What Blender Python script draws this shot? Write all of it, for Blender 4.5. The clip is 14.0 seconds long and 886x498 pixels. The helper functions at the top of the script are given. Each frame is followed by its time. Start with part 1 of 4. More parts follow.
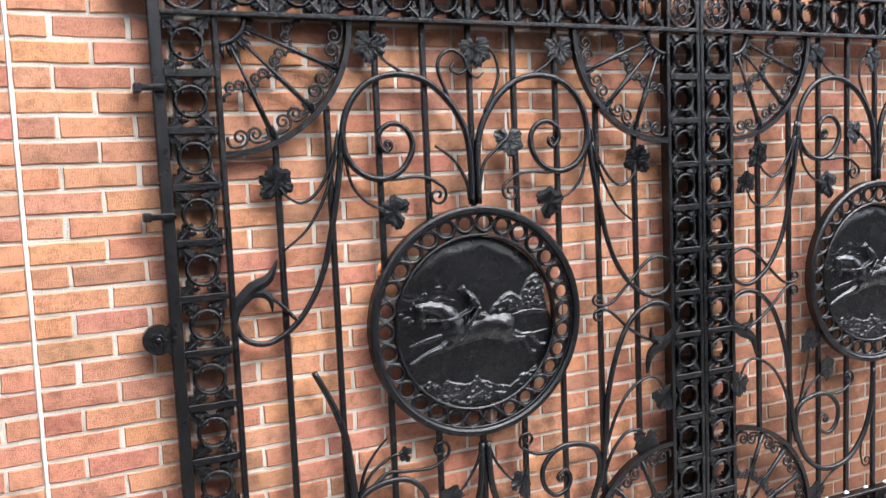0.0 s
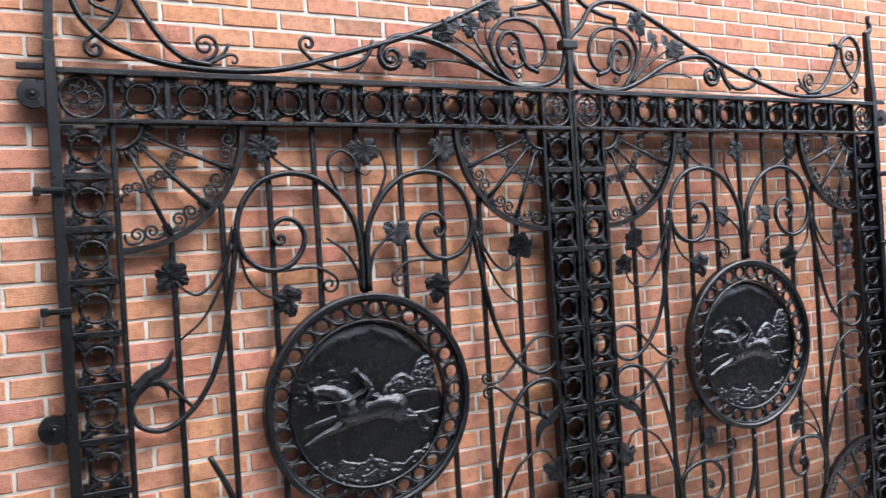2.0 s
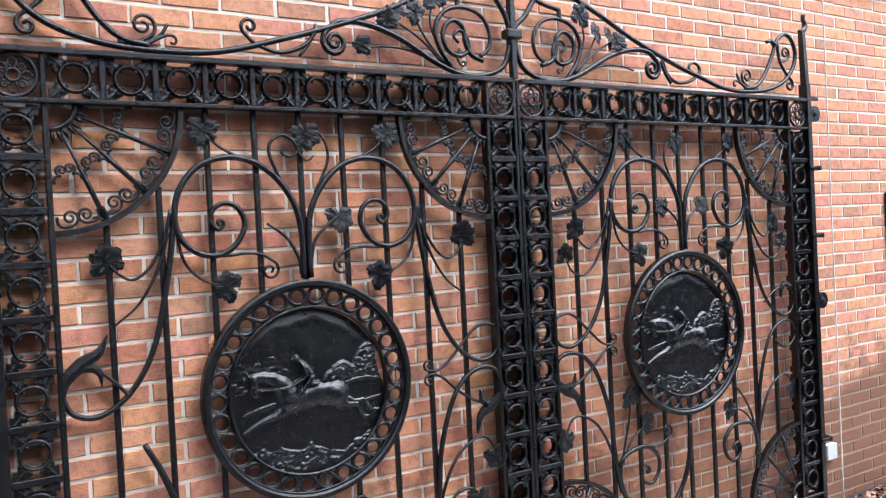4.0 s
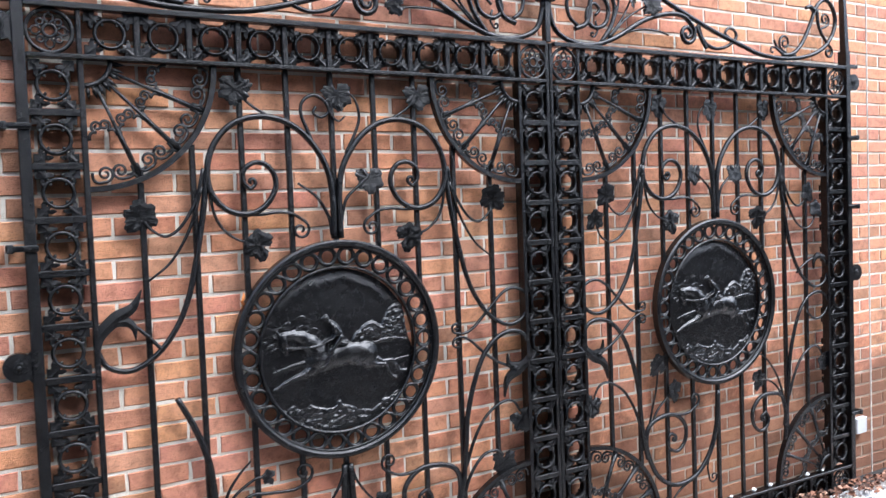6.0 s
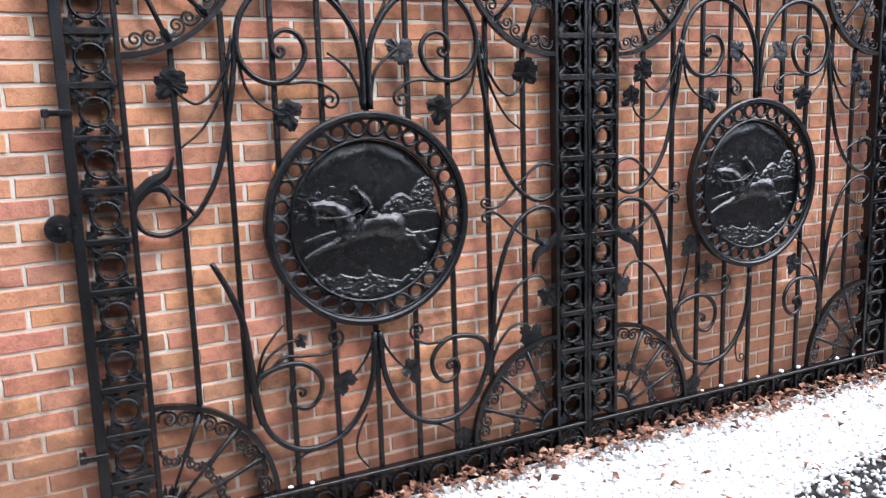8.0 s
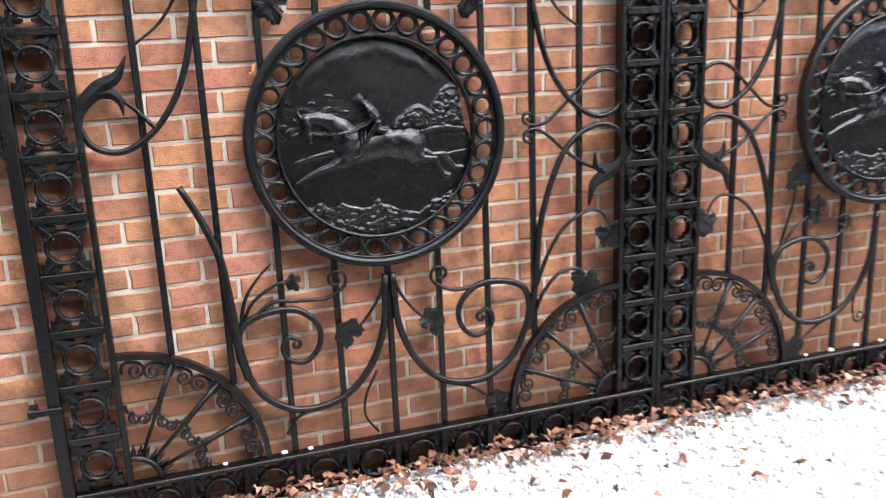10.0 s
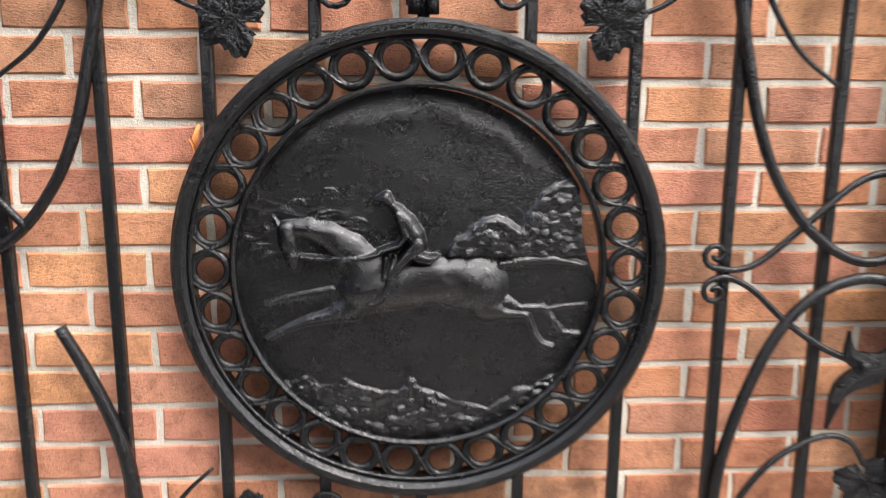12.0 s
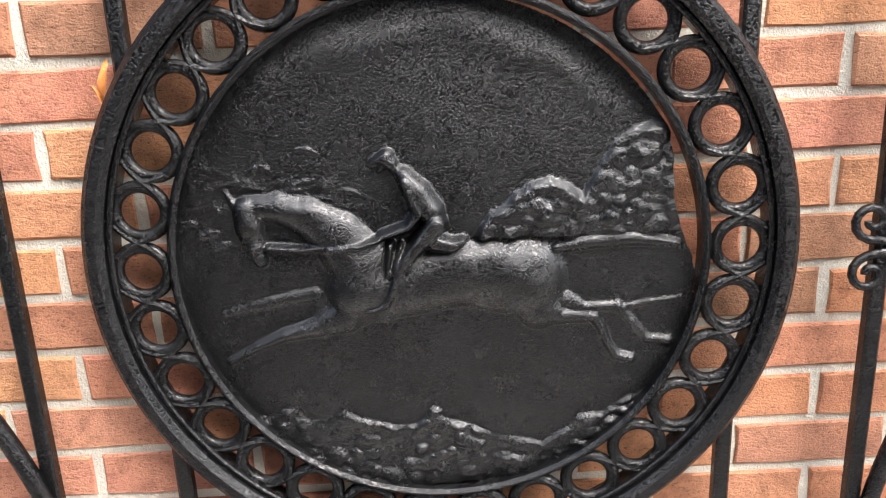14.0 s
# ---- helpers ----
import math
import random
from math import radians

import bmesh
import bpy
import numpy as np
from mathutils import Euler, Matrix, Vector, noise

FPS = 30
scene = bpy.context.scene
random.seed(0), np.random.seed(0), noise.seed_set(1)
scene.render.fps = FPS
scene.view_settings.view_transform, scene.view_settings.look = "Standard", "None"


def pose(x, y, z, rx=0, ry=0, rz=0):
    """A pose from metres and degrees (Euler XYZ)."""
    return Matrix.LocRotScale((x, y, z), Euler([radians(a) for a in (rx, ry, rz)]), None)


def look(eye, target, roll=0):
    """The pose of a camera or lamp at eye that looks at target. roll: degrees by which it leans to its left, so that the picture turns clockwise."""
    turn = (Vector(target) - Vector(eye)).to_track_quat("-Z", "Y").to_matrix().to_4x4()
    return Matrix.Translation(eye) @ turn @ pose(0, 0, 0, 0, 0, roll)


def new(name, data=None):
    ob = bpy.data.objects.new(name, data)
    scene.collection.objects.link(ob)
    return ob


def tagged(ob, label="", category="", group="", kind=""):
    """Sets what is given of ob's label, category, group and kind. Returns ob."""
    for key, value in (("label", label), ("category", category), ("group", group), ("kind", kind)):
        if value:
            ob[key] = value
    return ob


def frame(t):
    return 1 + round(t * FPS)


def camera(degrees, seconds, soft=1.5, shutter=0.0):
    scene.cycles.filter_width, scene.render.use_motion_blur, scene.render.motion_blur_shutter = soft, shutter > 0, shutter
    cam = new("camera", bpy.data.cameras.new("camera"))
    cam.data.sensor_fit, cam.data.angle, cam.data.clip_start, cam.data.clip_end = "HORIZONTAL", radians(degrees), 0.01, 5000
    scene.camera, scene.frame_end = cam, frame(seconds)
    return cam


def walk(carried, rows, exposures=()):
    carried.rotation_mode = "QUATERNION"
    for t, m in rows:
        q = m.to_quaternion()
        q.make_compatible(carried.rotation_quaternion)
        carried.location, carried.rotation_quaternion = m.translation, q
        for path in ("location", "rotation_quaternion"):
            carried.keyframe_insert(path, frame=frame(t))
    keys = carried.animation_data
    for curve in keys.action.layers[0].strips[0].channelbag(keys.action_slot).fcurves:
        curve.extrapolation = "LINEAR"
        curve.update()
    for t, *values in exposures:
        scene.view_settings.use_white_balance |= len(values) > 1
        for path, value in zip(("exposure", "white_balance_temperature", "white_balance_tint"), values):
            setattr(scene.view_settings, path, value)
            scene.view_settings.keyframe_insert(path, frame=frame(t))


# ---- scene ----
cam = camera(56.2, 14.0, soft=1.1, shutter=0.5)
PATH = [
    (0, (-1.188, -2.493, 1.582), (-0.379, -0.674, 1.395), -2.5),
    (0.5, (-1.162, -2.603, 1.599), (-0.35, -0.779, 1.477), -3.0),
    (1, (-1.149, -2.685, 1.598), (-0.312, -0.869, 1.542), -3.2),
    (1.5, (-1.132, -2.719, 1.603), (-0.249, -0.925, 1.585), -3.4),
    (2, (-1.101, -2.754, 1.615), (-0.16, -0.989, 1.606), -3.5),
    (2.5, (-1.085, -2.758, 1.606), (-0.072, -1.033, 1.612), -3.7),
    (3, (-1.083, -2.766, 1.602), (-0.034, -1.063, 1.596), -3.4),
    (5.5, (-1.088, -2.761, 1.576), (-0.064, -1.044, 1.504), -1.9),
    (6, (-1.095, -2.761, 1.558), (-0.106, -1.025, 1.461), -2.2),
    (6.5, (-1.135, -2.741, 1.533), (-0.19, -0.987, 1.368), -2.7),
    (7, (-1.172, -2.727, 1.499), (-0.244, -0.972, 1.256), -2.9),
    (7.5, (-1.167, -2.739, 1.473), (-0.245, -0.99, 1.167), -3.1),
    (8, (-1.059, -2.805, 1.478), (-0.184, -1.04, 1.134), -1.8),
    (8.2, (-0.993, -2.848, 1.482), (-0.143, -1.076, 1.115), -1.0),
    (10.3, (-0.432, -2.255, 1.35), (0.068, -0.384, 0.848), -2.7),
    (10.5, (-0.344, -2.148, 1.36), (0.084, -0.254, 0.881), -2.8),
    (11, (-0.207, -1.821, 1.365), (0.131, 0.099, 0.918), -2.2),
    (11.5, (-0.086, -1.552, 1.37), (0.145, 0.392, 0.962), -0.1),
    (12, (0.032, -1.303, 1.386), (0.099, 0.651, 0.963), 0.5),
    (12.5, (0.026, -1.074, 1.364), (0.054, 0.877, 0.926), -0.4),
    (13, (0.043, -0.941, 1.362), (0.055, 0.986, 0.828), -1.7),
    (13.5, (0.055, -0.902, 1.357), (0.041, 1.012, 0.776), -2.2),
    (14, (0.05, -0.89, 1.356), (0.036, 1.021, 0.766), -2.4),
]
EXPOSURES = [(0.0, 2.14, 5920, 10), (1.5, 1.93, 5720, 10), (3.0, 1.83, 5570, 10), (5.5, 1.87, 5570, 10), (6.5, 2.08, 5570, 10), (7.5, 1.95, 5620, 10), (8.2, 1.92, 5670, 10),
             (10.3, 2.00, 6070, 10), (11.0, 2.12, 6270, 10), (12.5, 2.22, 6350, 10), (13.2, 2.36, 6350, 10), (14.0, 2.38, 6350, 10)]
walk(cam, [(t, look(eye, target, roll)) for t, eye, target, roll in PATH], EXPOSURES)

# ---- world, sun ----
world = bpy.data.worlds.new("world")
scene.world = world
world.use_nodes = True
wn, wl = world.node_tree.nodes, world.node_tree.links
sky = wn.new("ShaderNodeTexSky")
sky.sky_type = "NISHITA"
sky.sun_disc = False
sky.sun_elevation, sky.sun_rotation = radians(56), radians(139)
sky.air_density, sky.dust_density = 1.0, 4.0
grey = wn.new("ShaderNodeHueSaturation")
grey.inputs["Saturation"].default_value = 0.7
wl.new(sky.outputs[0], grey.inputs["Color"])
wl.new(grey.outputs[0], wn["Background"].inputs["Color"])
wn["Background"].inputs["Strength"].default_value = 0.15
sun_data = bpy.data.lights.new("sun", "SUN")
sun_data.energy, sun_data.angle, sun_data.color = 1.5, radians(70), (1.0, 0.975, 0.95)
sun = new("sun", sun_data)
sun.matrix_world = look((2.0, -2.3, 4.4), (0, 0, 0))


# ---- materials ----
def material(name, rough=0.6, metal=0.0, spec=0.5):
    m = bpy.data.materials.new(name)
    m.use_nodes = True
    n, l = m.node_tree.nodes, m.node_tree.links
    b = n["Principled BSDF"]
    b.inputs["Roughness"].default_value = rough
    b.inputs["Metallic"].default_value = metal
    b.inputs["Specular IOR Level"].default_value = spec
    return m, n, l, b


def noise_node(n, l, scale, detail=4.0, rough=0.55, coord=None):
    t = n.new("ShaderNodeTexNoise")
    t.inputs["Scale"].default_value, t.inputs["Detail"].default_value = scale, detail
    t.inputs["Roughness"].default_value = rough
    if coord is not None:
        l.new(coord, t.inputs["Vector"])
    return t.outputs["Fac"]


def ramp(n, l, fac, stops):
    r = n.new("ShaderNodeValToRGB")
    while len(r.color_ramp.elements) < len(stops):
        r.color_ramp.elements.new(0.5)
    for e, (p, c) in zip(r.color_ramp.elements, stops):
        e.position = p
        e.color = (*c, 1) if len(c) == 3 else c
    l.new(fac, r.inputs["Fac"])
    return r.outputs["Color"]


def mixed(n, l, fac, a, b, kind="MIX"):
    m = n.new("ShaderNodeMix")
    m.data_type, m.blend_type = "RGBA", kind
    for socket, value in ((m.inputs["Factor"], fac), (m.inputs["A"], a), (m.inputs["B"], b)):
        if isinstance(value, (int, float)):
            socket.default_value = value
        elif isinstance(value, tuple):
            socket.default_value = (*value, 1)
        else:
            l.new(value, socket)
    return m.outputs["Result"]


def maths(n, l, op, a, b=0.0, c=0.0):
    m = n.new("ShaderNodeMath")
    m.operation = op
    for i, v in enumerate((a, b, c)):
        if isinstance(v, (int, float)):
            m.inputs[i].default_value = v
        else:
            l.new(v, m.inputs[i])
    return m.outputs[0]


def bump(n, l, height, strength, distance, b, normal=None):
    k = n.new("ShaderNodeBump")
    k.inputs["Strength"].default_value, k.inputs["Distance"].default_value = strength, distance
    l.new(height, k.inputs["Height"])
    if normal is not None:
        l.new(normal, k.inputs["Normal"])
    l.new(k.outputs[0], b.inputs["Normal"])
    return k.outputs[0]


def world_place(n):
    return n.new("ShaderNodeNewGeometry").outputs["Position"]


def make_iron(name, low, high, rough_low, rough_high, gloss, grain, coarse, depth, speck):
    """Black paint over rough iron: a gritty skin at two sizes, dust-grey where it has worn."""
    m, n, l, b = material(name, 0.4, 0.0, gloss)
    p = world_place(n)
    wear = noise_node(n, l, 9.0, 6.0, 0.65, p)
    fine = noise_node(n, l, grain, 3.0, 0.7, p)
    mid = noise_node(n, l, coarse, 3.0, 0.6, p)
    patch = noise_node(n, l, 28.0, 4.0, 0.6, p)
    c = ramp(n, l, wear, [(0.35, low), (0.58, low), (0.78, high)])
    l.new(c, b.inputs["Base Color"])
    r = maths(n, l, "ADD", maths(n, l, "MULTIPLY", mid, rough_high - rough_low), maths(n, l, "MULTIPLY_ADD", patch, 0.16, rough_low - 0.08))
    l.new(r, b.inputs["Roughness"])
    specks = ramp(n, l, fine, [(0.46, (0, 0, 0)), (0.72, (1, 1, 1))])
    h = maths(n, l, "ADD", maths(n, l, "MULTIPLY", mid, 0.6), maths(n, l, "MULTIPLY", specks, speck))
    bump(n, l, h, 1.0, depth, b)
    return m


IRON = make_iron("black_painted_iron", (0.0020, 0.0020, 0.0023), (0.013, 0.0128, 0.0135), 0.18, 0.30, 0.46, 300.0, 140.0, 0.0011, 0.60)
CAST = make_iron("black_cast_iron", (0.0015, 0.0015, 0.0018), (0.008, 0.008, 0.009), 0.20, 0.31, 0.72, 430.0, 230.0, 0.00095, 0.42)


def browned_low(n, l, p, c, right_tone, foot_tone):
    """Darker brown low on the wall: a patch beyond the second joint and a band near the ground, each with a ragged
    edge.
    """
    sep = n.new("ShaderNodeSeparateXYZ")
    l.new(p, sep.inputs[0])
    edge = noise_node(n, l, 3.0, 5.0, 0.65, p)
    # browner below a ragged line that climbs to the right
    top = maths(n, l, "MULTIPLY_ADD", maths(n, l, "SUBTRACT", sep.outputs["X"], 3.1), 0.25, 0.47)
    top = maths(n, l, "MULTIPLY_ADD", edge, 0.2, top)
    under_top = n.new("ShaderNodeMapRange")
    under_top.inputs["From Min"].default_value, under_top.inputs["From Max"].default_value = 0.0, 0.07
    l.new(maths(n, l, "SUBTRACT", top, sep.outputs["Z"]), under_top.inputs["Value"])
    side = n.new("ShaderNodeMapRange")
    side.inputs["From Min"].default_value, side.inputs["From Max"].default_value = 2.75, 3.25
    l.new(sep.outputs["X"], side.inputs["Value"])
    right_patch = maths(n, l, "MULTIPLY", under_top.outputs[0], side.outputs[0])
    c = mixed(n, l, maths(n, l, "MULTIPLY", right_patch, 0.8), c, right_tone)
    # browner towards the ground, reaching higher away from the left bay
    foot_noise = noise_node(n, l, 4.0, 6.0, 0.7, p)
    reach = maths(n, l, "MULTIPLY_ADD", foot_noise, 2.0, -0.46)
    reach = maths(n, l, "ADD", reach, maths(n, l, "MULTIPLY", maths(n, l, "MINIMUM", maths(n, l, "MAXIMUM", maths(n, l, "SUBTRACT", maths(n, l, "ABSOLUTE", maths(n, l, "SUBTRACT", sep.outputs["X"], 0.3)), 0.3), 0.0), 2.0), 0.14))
    foot_band = n.new("ShaderNodeMapRange")
    foot_band.inputs["From Min"].default_value, foot_band.inputs["From Max"].default_value = 0.0, 0.2
    l.new(maths(n, l, "SUBTRACT", reach, sep.outputs["Z"]), foot_band.inputs["Value"])
    return mixed(n, l, maths(n, l, "MULTIPLY", foot_band.outputs[0], 0.62), c, foot_tone)


def make_brick():
    m, n, l, b = material("fired_clay_brick", 0.85, 0.0, 0.3)
    p = world_place(n)
    geo = n.new("ShaderNodeNewGeometry")
    info = n.new("ShaderNodeObjectInfo")
    rnd = maths(n, l, "FRACT", maths(n, l, "ADD", geo.outputs["Random Per Island"], info.outputs["Random"]))
    tone = ramp(n, l, rnd, [(0.0, (0.617, 0.259, 0.127)), (0.16, (0.735, 0.366, 0.156)), (0.32, (0.607, 0.225, 0.151)), (0.46, (0.662, 0.348, 0.184)),
                            (0.60, (0.430, 0.143, 0.087)), (0.74, (0.699, 0.355, 0.173)), (0.86, (0.326, 0.175, 0.093)), (1.0, (0.628, 0.241, 0.151))])
    rnd2 = maths(n, l, "FRACT", maths(n, l, "MULTIPLY", rnd, 17.3))
    stretch = n.new("ShaderNodeMapping")
    stretch.inputs["Scale"].default_value = (1.0, 1.0, 1.9)
    l.new(p, stretch.inputs["Vector"])
    s = stretch.outputs[0]
    cloud = noise_node(n, l, 11.0, 6.0, 0.65, s)
    drag = noise_node(n, l, 62.0, 6.0, 0.72, s)
    pits = noise_node(n, l, 190.0, 3.0, 0.65, s)
    grit = noise_node(n, l, 520.0, 3.0, 0.6, p)
    c = mixed(n, l, ramp(n, l, cloud, [(0.38, (0, 0, 0)), (0.74, (0.75, 0.75, 0.75))]), tone, (0.68, 0.32, 0.165))
    c = mixed(n, l, maths(n, l, "MULTIPLY", rnd2, 0.28), c, (0.60, 0.28, 0.22))
    blotch = noise_node(n, l, 30.0, 5.0, 0.7, p)
    c = mixed(n, l, 0.8, c, ramp(n, l, blotch, [(0.30, (0.52, 0.46, 0.42)), (0.52, (1, 1, 1)), (0.72, (1.12, 1.12, 1.12))]), "MULTIPLY")
    c = mixed(n, l, 0.55, c, ramp(n, l, drag, [(0.28, (0.50, 0.38, 0.33)), (0.38, (1, 1, 1))]), "MULTIPLY")
    c = mixed(n, l, 0.8, c, ramp(n, l, pits, [(0.31, (0.28, 0.20, 0.17)), (0.43, (1, 1, 1))]), "MULTIPLY")
    c = mixed(n, l, ramp(n, l, drag, [(0.62, (0, 0, 0)), (0.8, (0.55, 0.55, 0.55))]), c, (0.74, 0.50, 0.37))
    c = mixed(n, l, ramp(n, l, grit, [(0.62, (0, 0, 0)), (0.8, (0.4, 0.4, 0.4))]), c, (0.72, 0.44, 0.30))
    c = mixed(n, l, 0.035, c, (0.56, 0.47, 0.40))
    c = browned_low(n, l, p, c, (0.17, 0.085, 0.045), (0.17, 0.082, 0.05))
    l.new(c, b.inputs["Base Color"])
    h = maths(n, l, "MULTIPLY_ADD", drag, 0.9, maths(n, l, "MULTIPLY_ADD", pits, 1.0, maths(n, l, "MULTIPLY", grit, 0.5)))
    bump(n, l, h, 1.0, 0.0023, b)
    return m


BRICK = make_brick()


def make_mortar():
    m, n, l, b = material("pale_mortar", 0.92, 0.0, 0.2)
    p = world_place(n)
    big = noise_node(n, l, 6.0, 5.0, 0.6, p)
    sand = noise_node(n, l, 380.0, 3.0, 0.6, p)
    c = ramp(n, l, big, [(0.3, (0.58, 0.53, 0.44)), (0.5, (0.75, 0.70, 0.60)), (0.75, (0.84, 0.80, 0.71))])
    c = mixed(n, l, 0.35, c, ramp(n, l, sand, [(0.3, (0.7, 0.68, 0.64)), (0.6, (1, 1, 1))]), "MULTIPLY")
    c = browned_low(n, l, p, c, (0.24, 0.17, 0.12), (0.30, 0.22, 0.16))
    l.new(c, b.inputs["Base Color"])
    trowel = noise_node(n, l, 70.0, 4.0, 0.65, p)
    bump(n, l, maths(n, l, "MULTIPLY_ADD", trowel, 2.0, sand), 0.8, 0.0025, b)
    return m


MORTAR = make_mortar()


def make_plain(name, stops, scale, rough, pit=0.3, island=0.0, spec=0.4):
    m, n, l, b = material(name, rough, 0.0, spec)
    p = world_place(n)
    f = noise_node(n, l, scale, 5.0, 0.6, p)
    if island:
        geo = n.new("ShaderNodeNewGeometry")
        f = maths(n, l, "ADD", maths(n, l, "MULTIPLY", f, 1.0 - island), maths(n, l, "MULTIPLY", geo.outputs["Random Per Island"], island))
    l.new(ramp(n, l, f, stops), b.inputs["Base Color"])
    bump(n, l, noise_node(n, l, scale * 8, 3.0, 0.6, p), pit, 0.002, b)
    return m


MARBLE = make_plain("white_marble_chips", [(0.1, (0.74, 0.72, 0.69)), (0.3, (0.88, 0.865, 0.84)), (0.8, (0.92, 0.905, 0.88))], 60, 0.7, 0.3, 0.5)
DRY_LEAF = make_plain("dry_brown_leaf", [(0.1, (0.04, 0.02, 0.012)), (0.4, (0.13, 0.055, 0.03)), (0.65, (0.28, 0.125, 0.07)), (0.95, (0.55, 0.36, 0.25))], 40, 0.75, 0.4, 0.75)
ORANGE_LEAF = make_plain("orange_leaf", [(0.3, (0.55, 0.17, 0.03)), (0.7, (0.75, 0.32, 0.10))], 60, 0.6)
SOIL = make_plain("dark_soil", [(0.3, (0.012, 0.011, 0.010)), (0.6, (0.03, 0.026, 0.022)), (0.8, (0.06, 0.05, 0.04))], 25, 0.95, 0.9)
PLASTIC = make_plain("white_plastic", [(0.3, (0.50, 0.52, 0.54)), (0.7, (0.58, 0.59, 0.60))], 8, 0.45, 0.05)
CAULK = make_plain("joint_sealant", [(0.3, (0.60, 0.57, 0.51)), (0.7, (0.76, 0.73, 0.66))], 15, 0.8, 0.4)
BRONZE = make_plain("dark_plaque_metal", [(0.3, (0.012, 0.011, 0.010)), (0.7, (0.03, 0.027, 0.024))], 30, 0.5, 0.2)
PALE_PAINT = make_plain("pale_plaque_line", [(0.3, (0.40, 0.38, 0.33)), (0.7, (0.5, 0.48, 0.42))], 30, 0.6, 0.1)
BARK = make_plain("grey_bark", [(0.3, (0.09, 0.065, 0.05)), (0.7, (0.16, 0.12, 0.09))], 40, 0.9, 0.6)


# ---- mesh helpers ----
def mesh_object(name, bm, mat, smooth=False, shade_angle=None):
    me = bpy.data.meshes.new(name)
    bmesh.ops.recalc_face_normals(bm, faces=bm.faces)
    bm.to_mesh(me)
    bm.free()
    me.materials.append(mat)
    if smooth:
        for f in me.polygons:
            f.use_smooth = True
    return new(name, me)


def part(name, bm, mat, parent, label="", at=(0, 0, 0), smooth=False):
    ob = mesh_object(name, bm, mat, smooth)
    ob.parent, ob.location = parent, at
    if label:
        tagged(ob, label)
    return ob


def box(bm, x0, x1, y0, y1, z0, z1, bevel=0.0):
    r = bmesh.ops.create_cube(bm, size=1.0)
    m = Matrix.Translation(((x0 + x1) / 2, (y0 + y1) / 2, (z0 + z1) / 2)) @ Matrix.Diagonal((abs(x1 - x0), abs(y1 - y0), abs(z1 - z0), 1))
    bmesh.ops.transform(bm, matrix=m, verts=r["verts"])
    if bevel:
        edges = {e for v in r["verts"] for e in v.link_edges}
        bmesh.ops.bevel(bm, geom=list(edges), offset=bevel, segments=1, affect="EDGES")
    return bm


def spline(pts, per=6):
    """Catmull-Rom through (x, z) points."""
    p = [np.array(q, float) for q in pts]
    p = [2 * p[0] - p[1]] + p + [2 * p[-1] - p[-2]]
    out = []
    for i in range(1, len(p) - 2):
        a, b, c, d = p[i - 1:i + 3]
        for k in range(per):
            t = k / per
            out.append(0.5 * (2 * b + (c - a) * t + (2 * a - 5 * b + 4 * c - d) * t * t + (3 * b - a - 3 * c + d) * t ** 3))
    out.append(p[-2])
    return out


def curled(path, radius, turns, side, steps=14):
    """Adds a volute to the end of a path: side 1 winds to the left of the way, -1 to the right."""
    d = path[-1] - path[-2]
    d /= np.linalg.norm(d)
    nrm = np.array((-d[1], d[0])) * side
    c = path[-1] + nrm * radius
    a0 = math.atan2(-nrm[1], -nrm[0])
    n = int(steps * turns)
    out = list(path)
    for k in range(1, n + 1):
        f = k / n
        a = a0 + side * f * turns * 2 * math.pi
        r = radius * (1 - 0.8 * f)
        out.append(c + r * np.array((math.cos(a), math.sin(a))))
    return out


def sweep(bm, path, radii, y=0.0, sides=8, flat=1.0, lift=None):
    """A bar along a path in the plane of the gate; radii: one number, or start and end."""
    n = len(path)
    if isinstance(radii, (int, float)):
        radii = (radii, radii)
    rings = []
    for i, p in enumerate(path):
        a, b = path[max(i - 1, 0)], path[min(i + 1, n - 1)]
        d = b - a
        d = d / (np.linalg.norm(d) + 1e-9)
        nx, nz = -d[1], d[0]
        f = i / (n - 1) * (len(radii) - 1)
        k = min(int(f), len(radii) - 2)
        r = radii[k] + (radii[k + 1] - radii[k]) * (f - k)
        yy = y + (lift[0] + (lift[1] - lift[0]) * i / (n - 1) if lift else 0)
        ring = []
        for s in range(sides):
            g = 2 * math.pi * (s + 0.5) / sides
            ring.append(bm.verts.new((p[0] + nx * r * math.cos(g), yy + r * flat * math.sin(g), p[1] + nz * r * math.cos(g))))
        rings.append(ring)
    for u, v in zip(rings, rings[1:]):
        for s in range(sides):
            bm.faces.new((u[s], u[(s + 1) % sides], v[(s + 1) % sides], v[s]))
    bm.faces.new(rings[0])
    bm.faces.new(rings[-1][::-1])
    return bm


def torus(bm, cx, y, cz, major, minor, seg=28, sides=8, flat=1.0):
    rings = []
    for i in range(seg):
        a = 2 * math.pi * i / seg
        ring = []
        for s in range(sides):
            g = 2 * math.pi * s / sides
            r = major + minor * math.cos(g)
            ring.append(bm.verts.new((cx + r * math.cos(a), y + minor * flat * math.sin(g), cz + r * math.sin(a))))
        rings.append(ring)
    for i in range(seg):
        u, v = rings[i], rings[(i + 1) % seg]
        for s in range(sides):
            bm.faces.new((u[s], u[(s + 1) % sides], v[(s + 1) % sides], v[s]))
    return bm


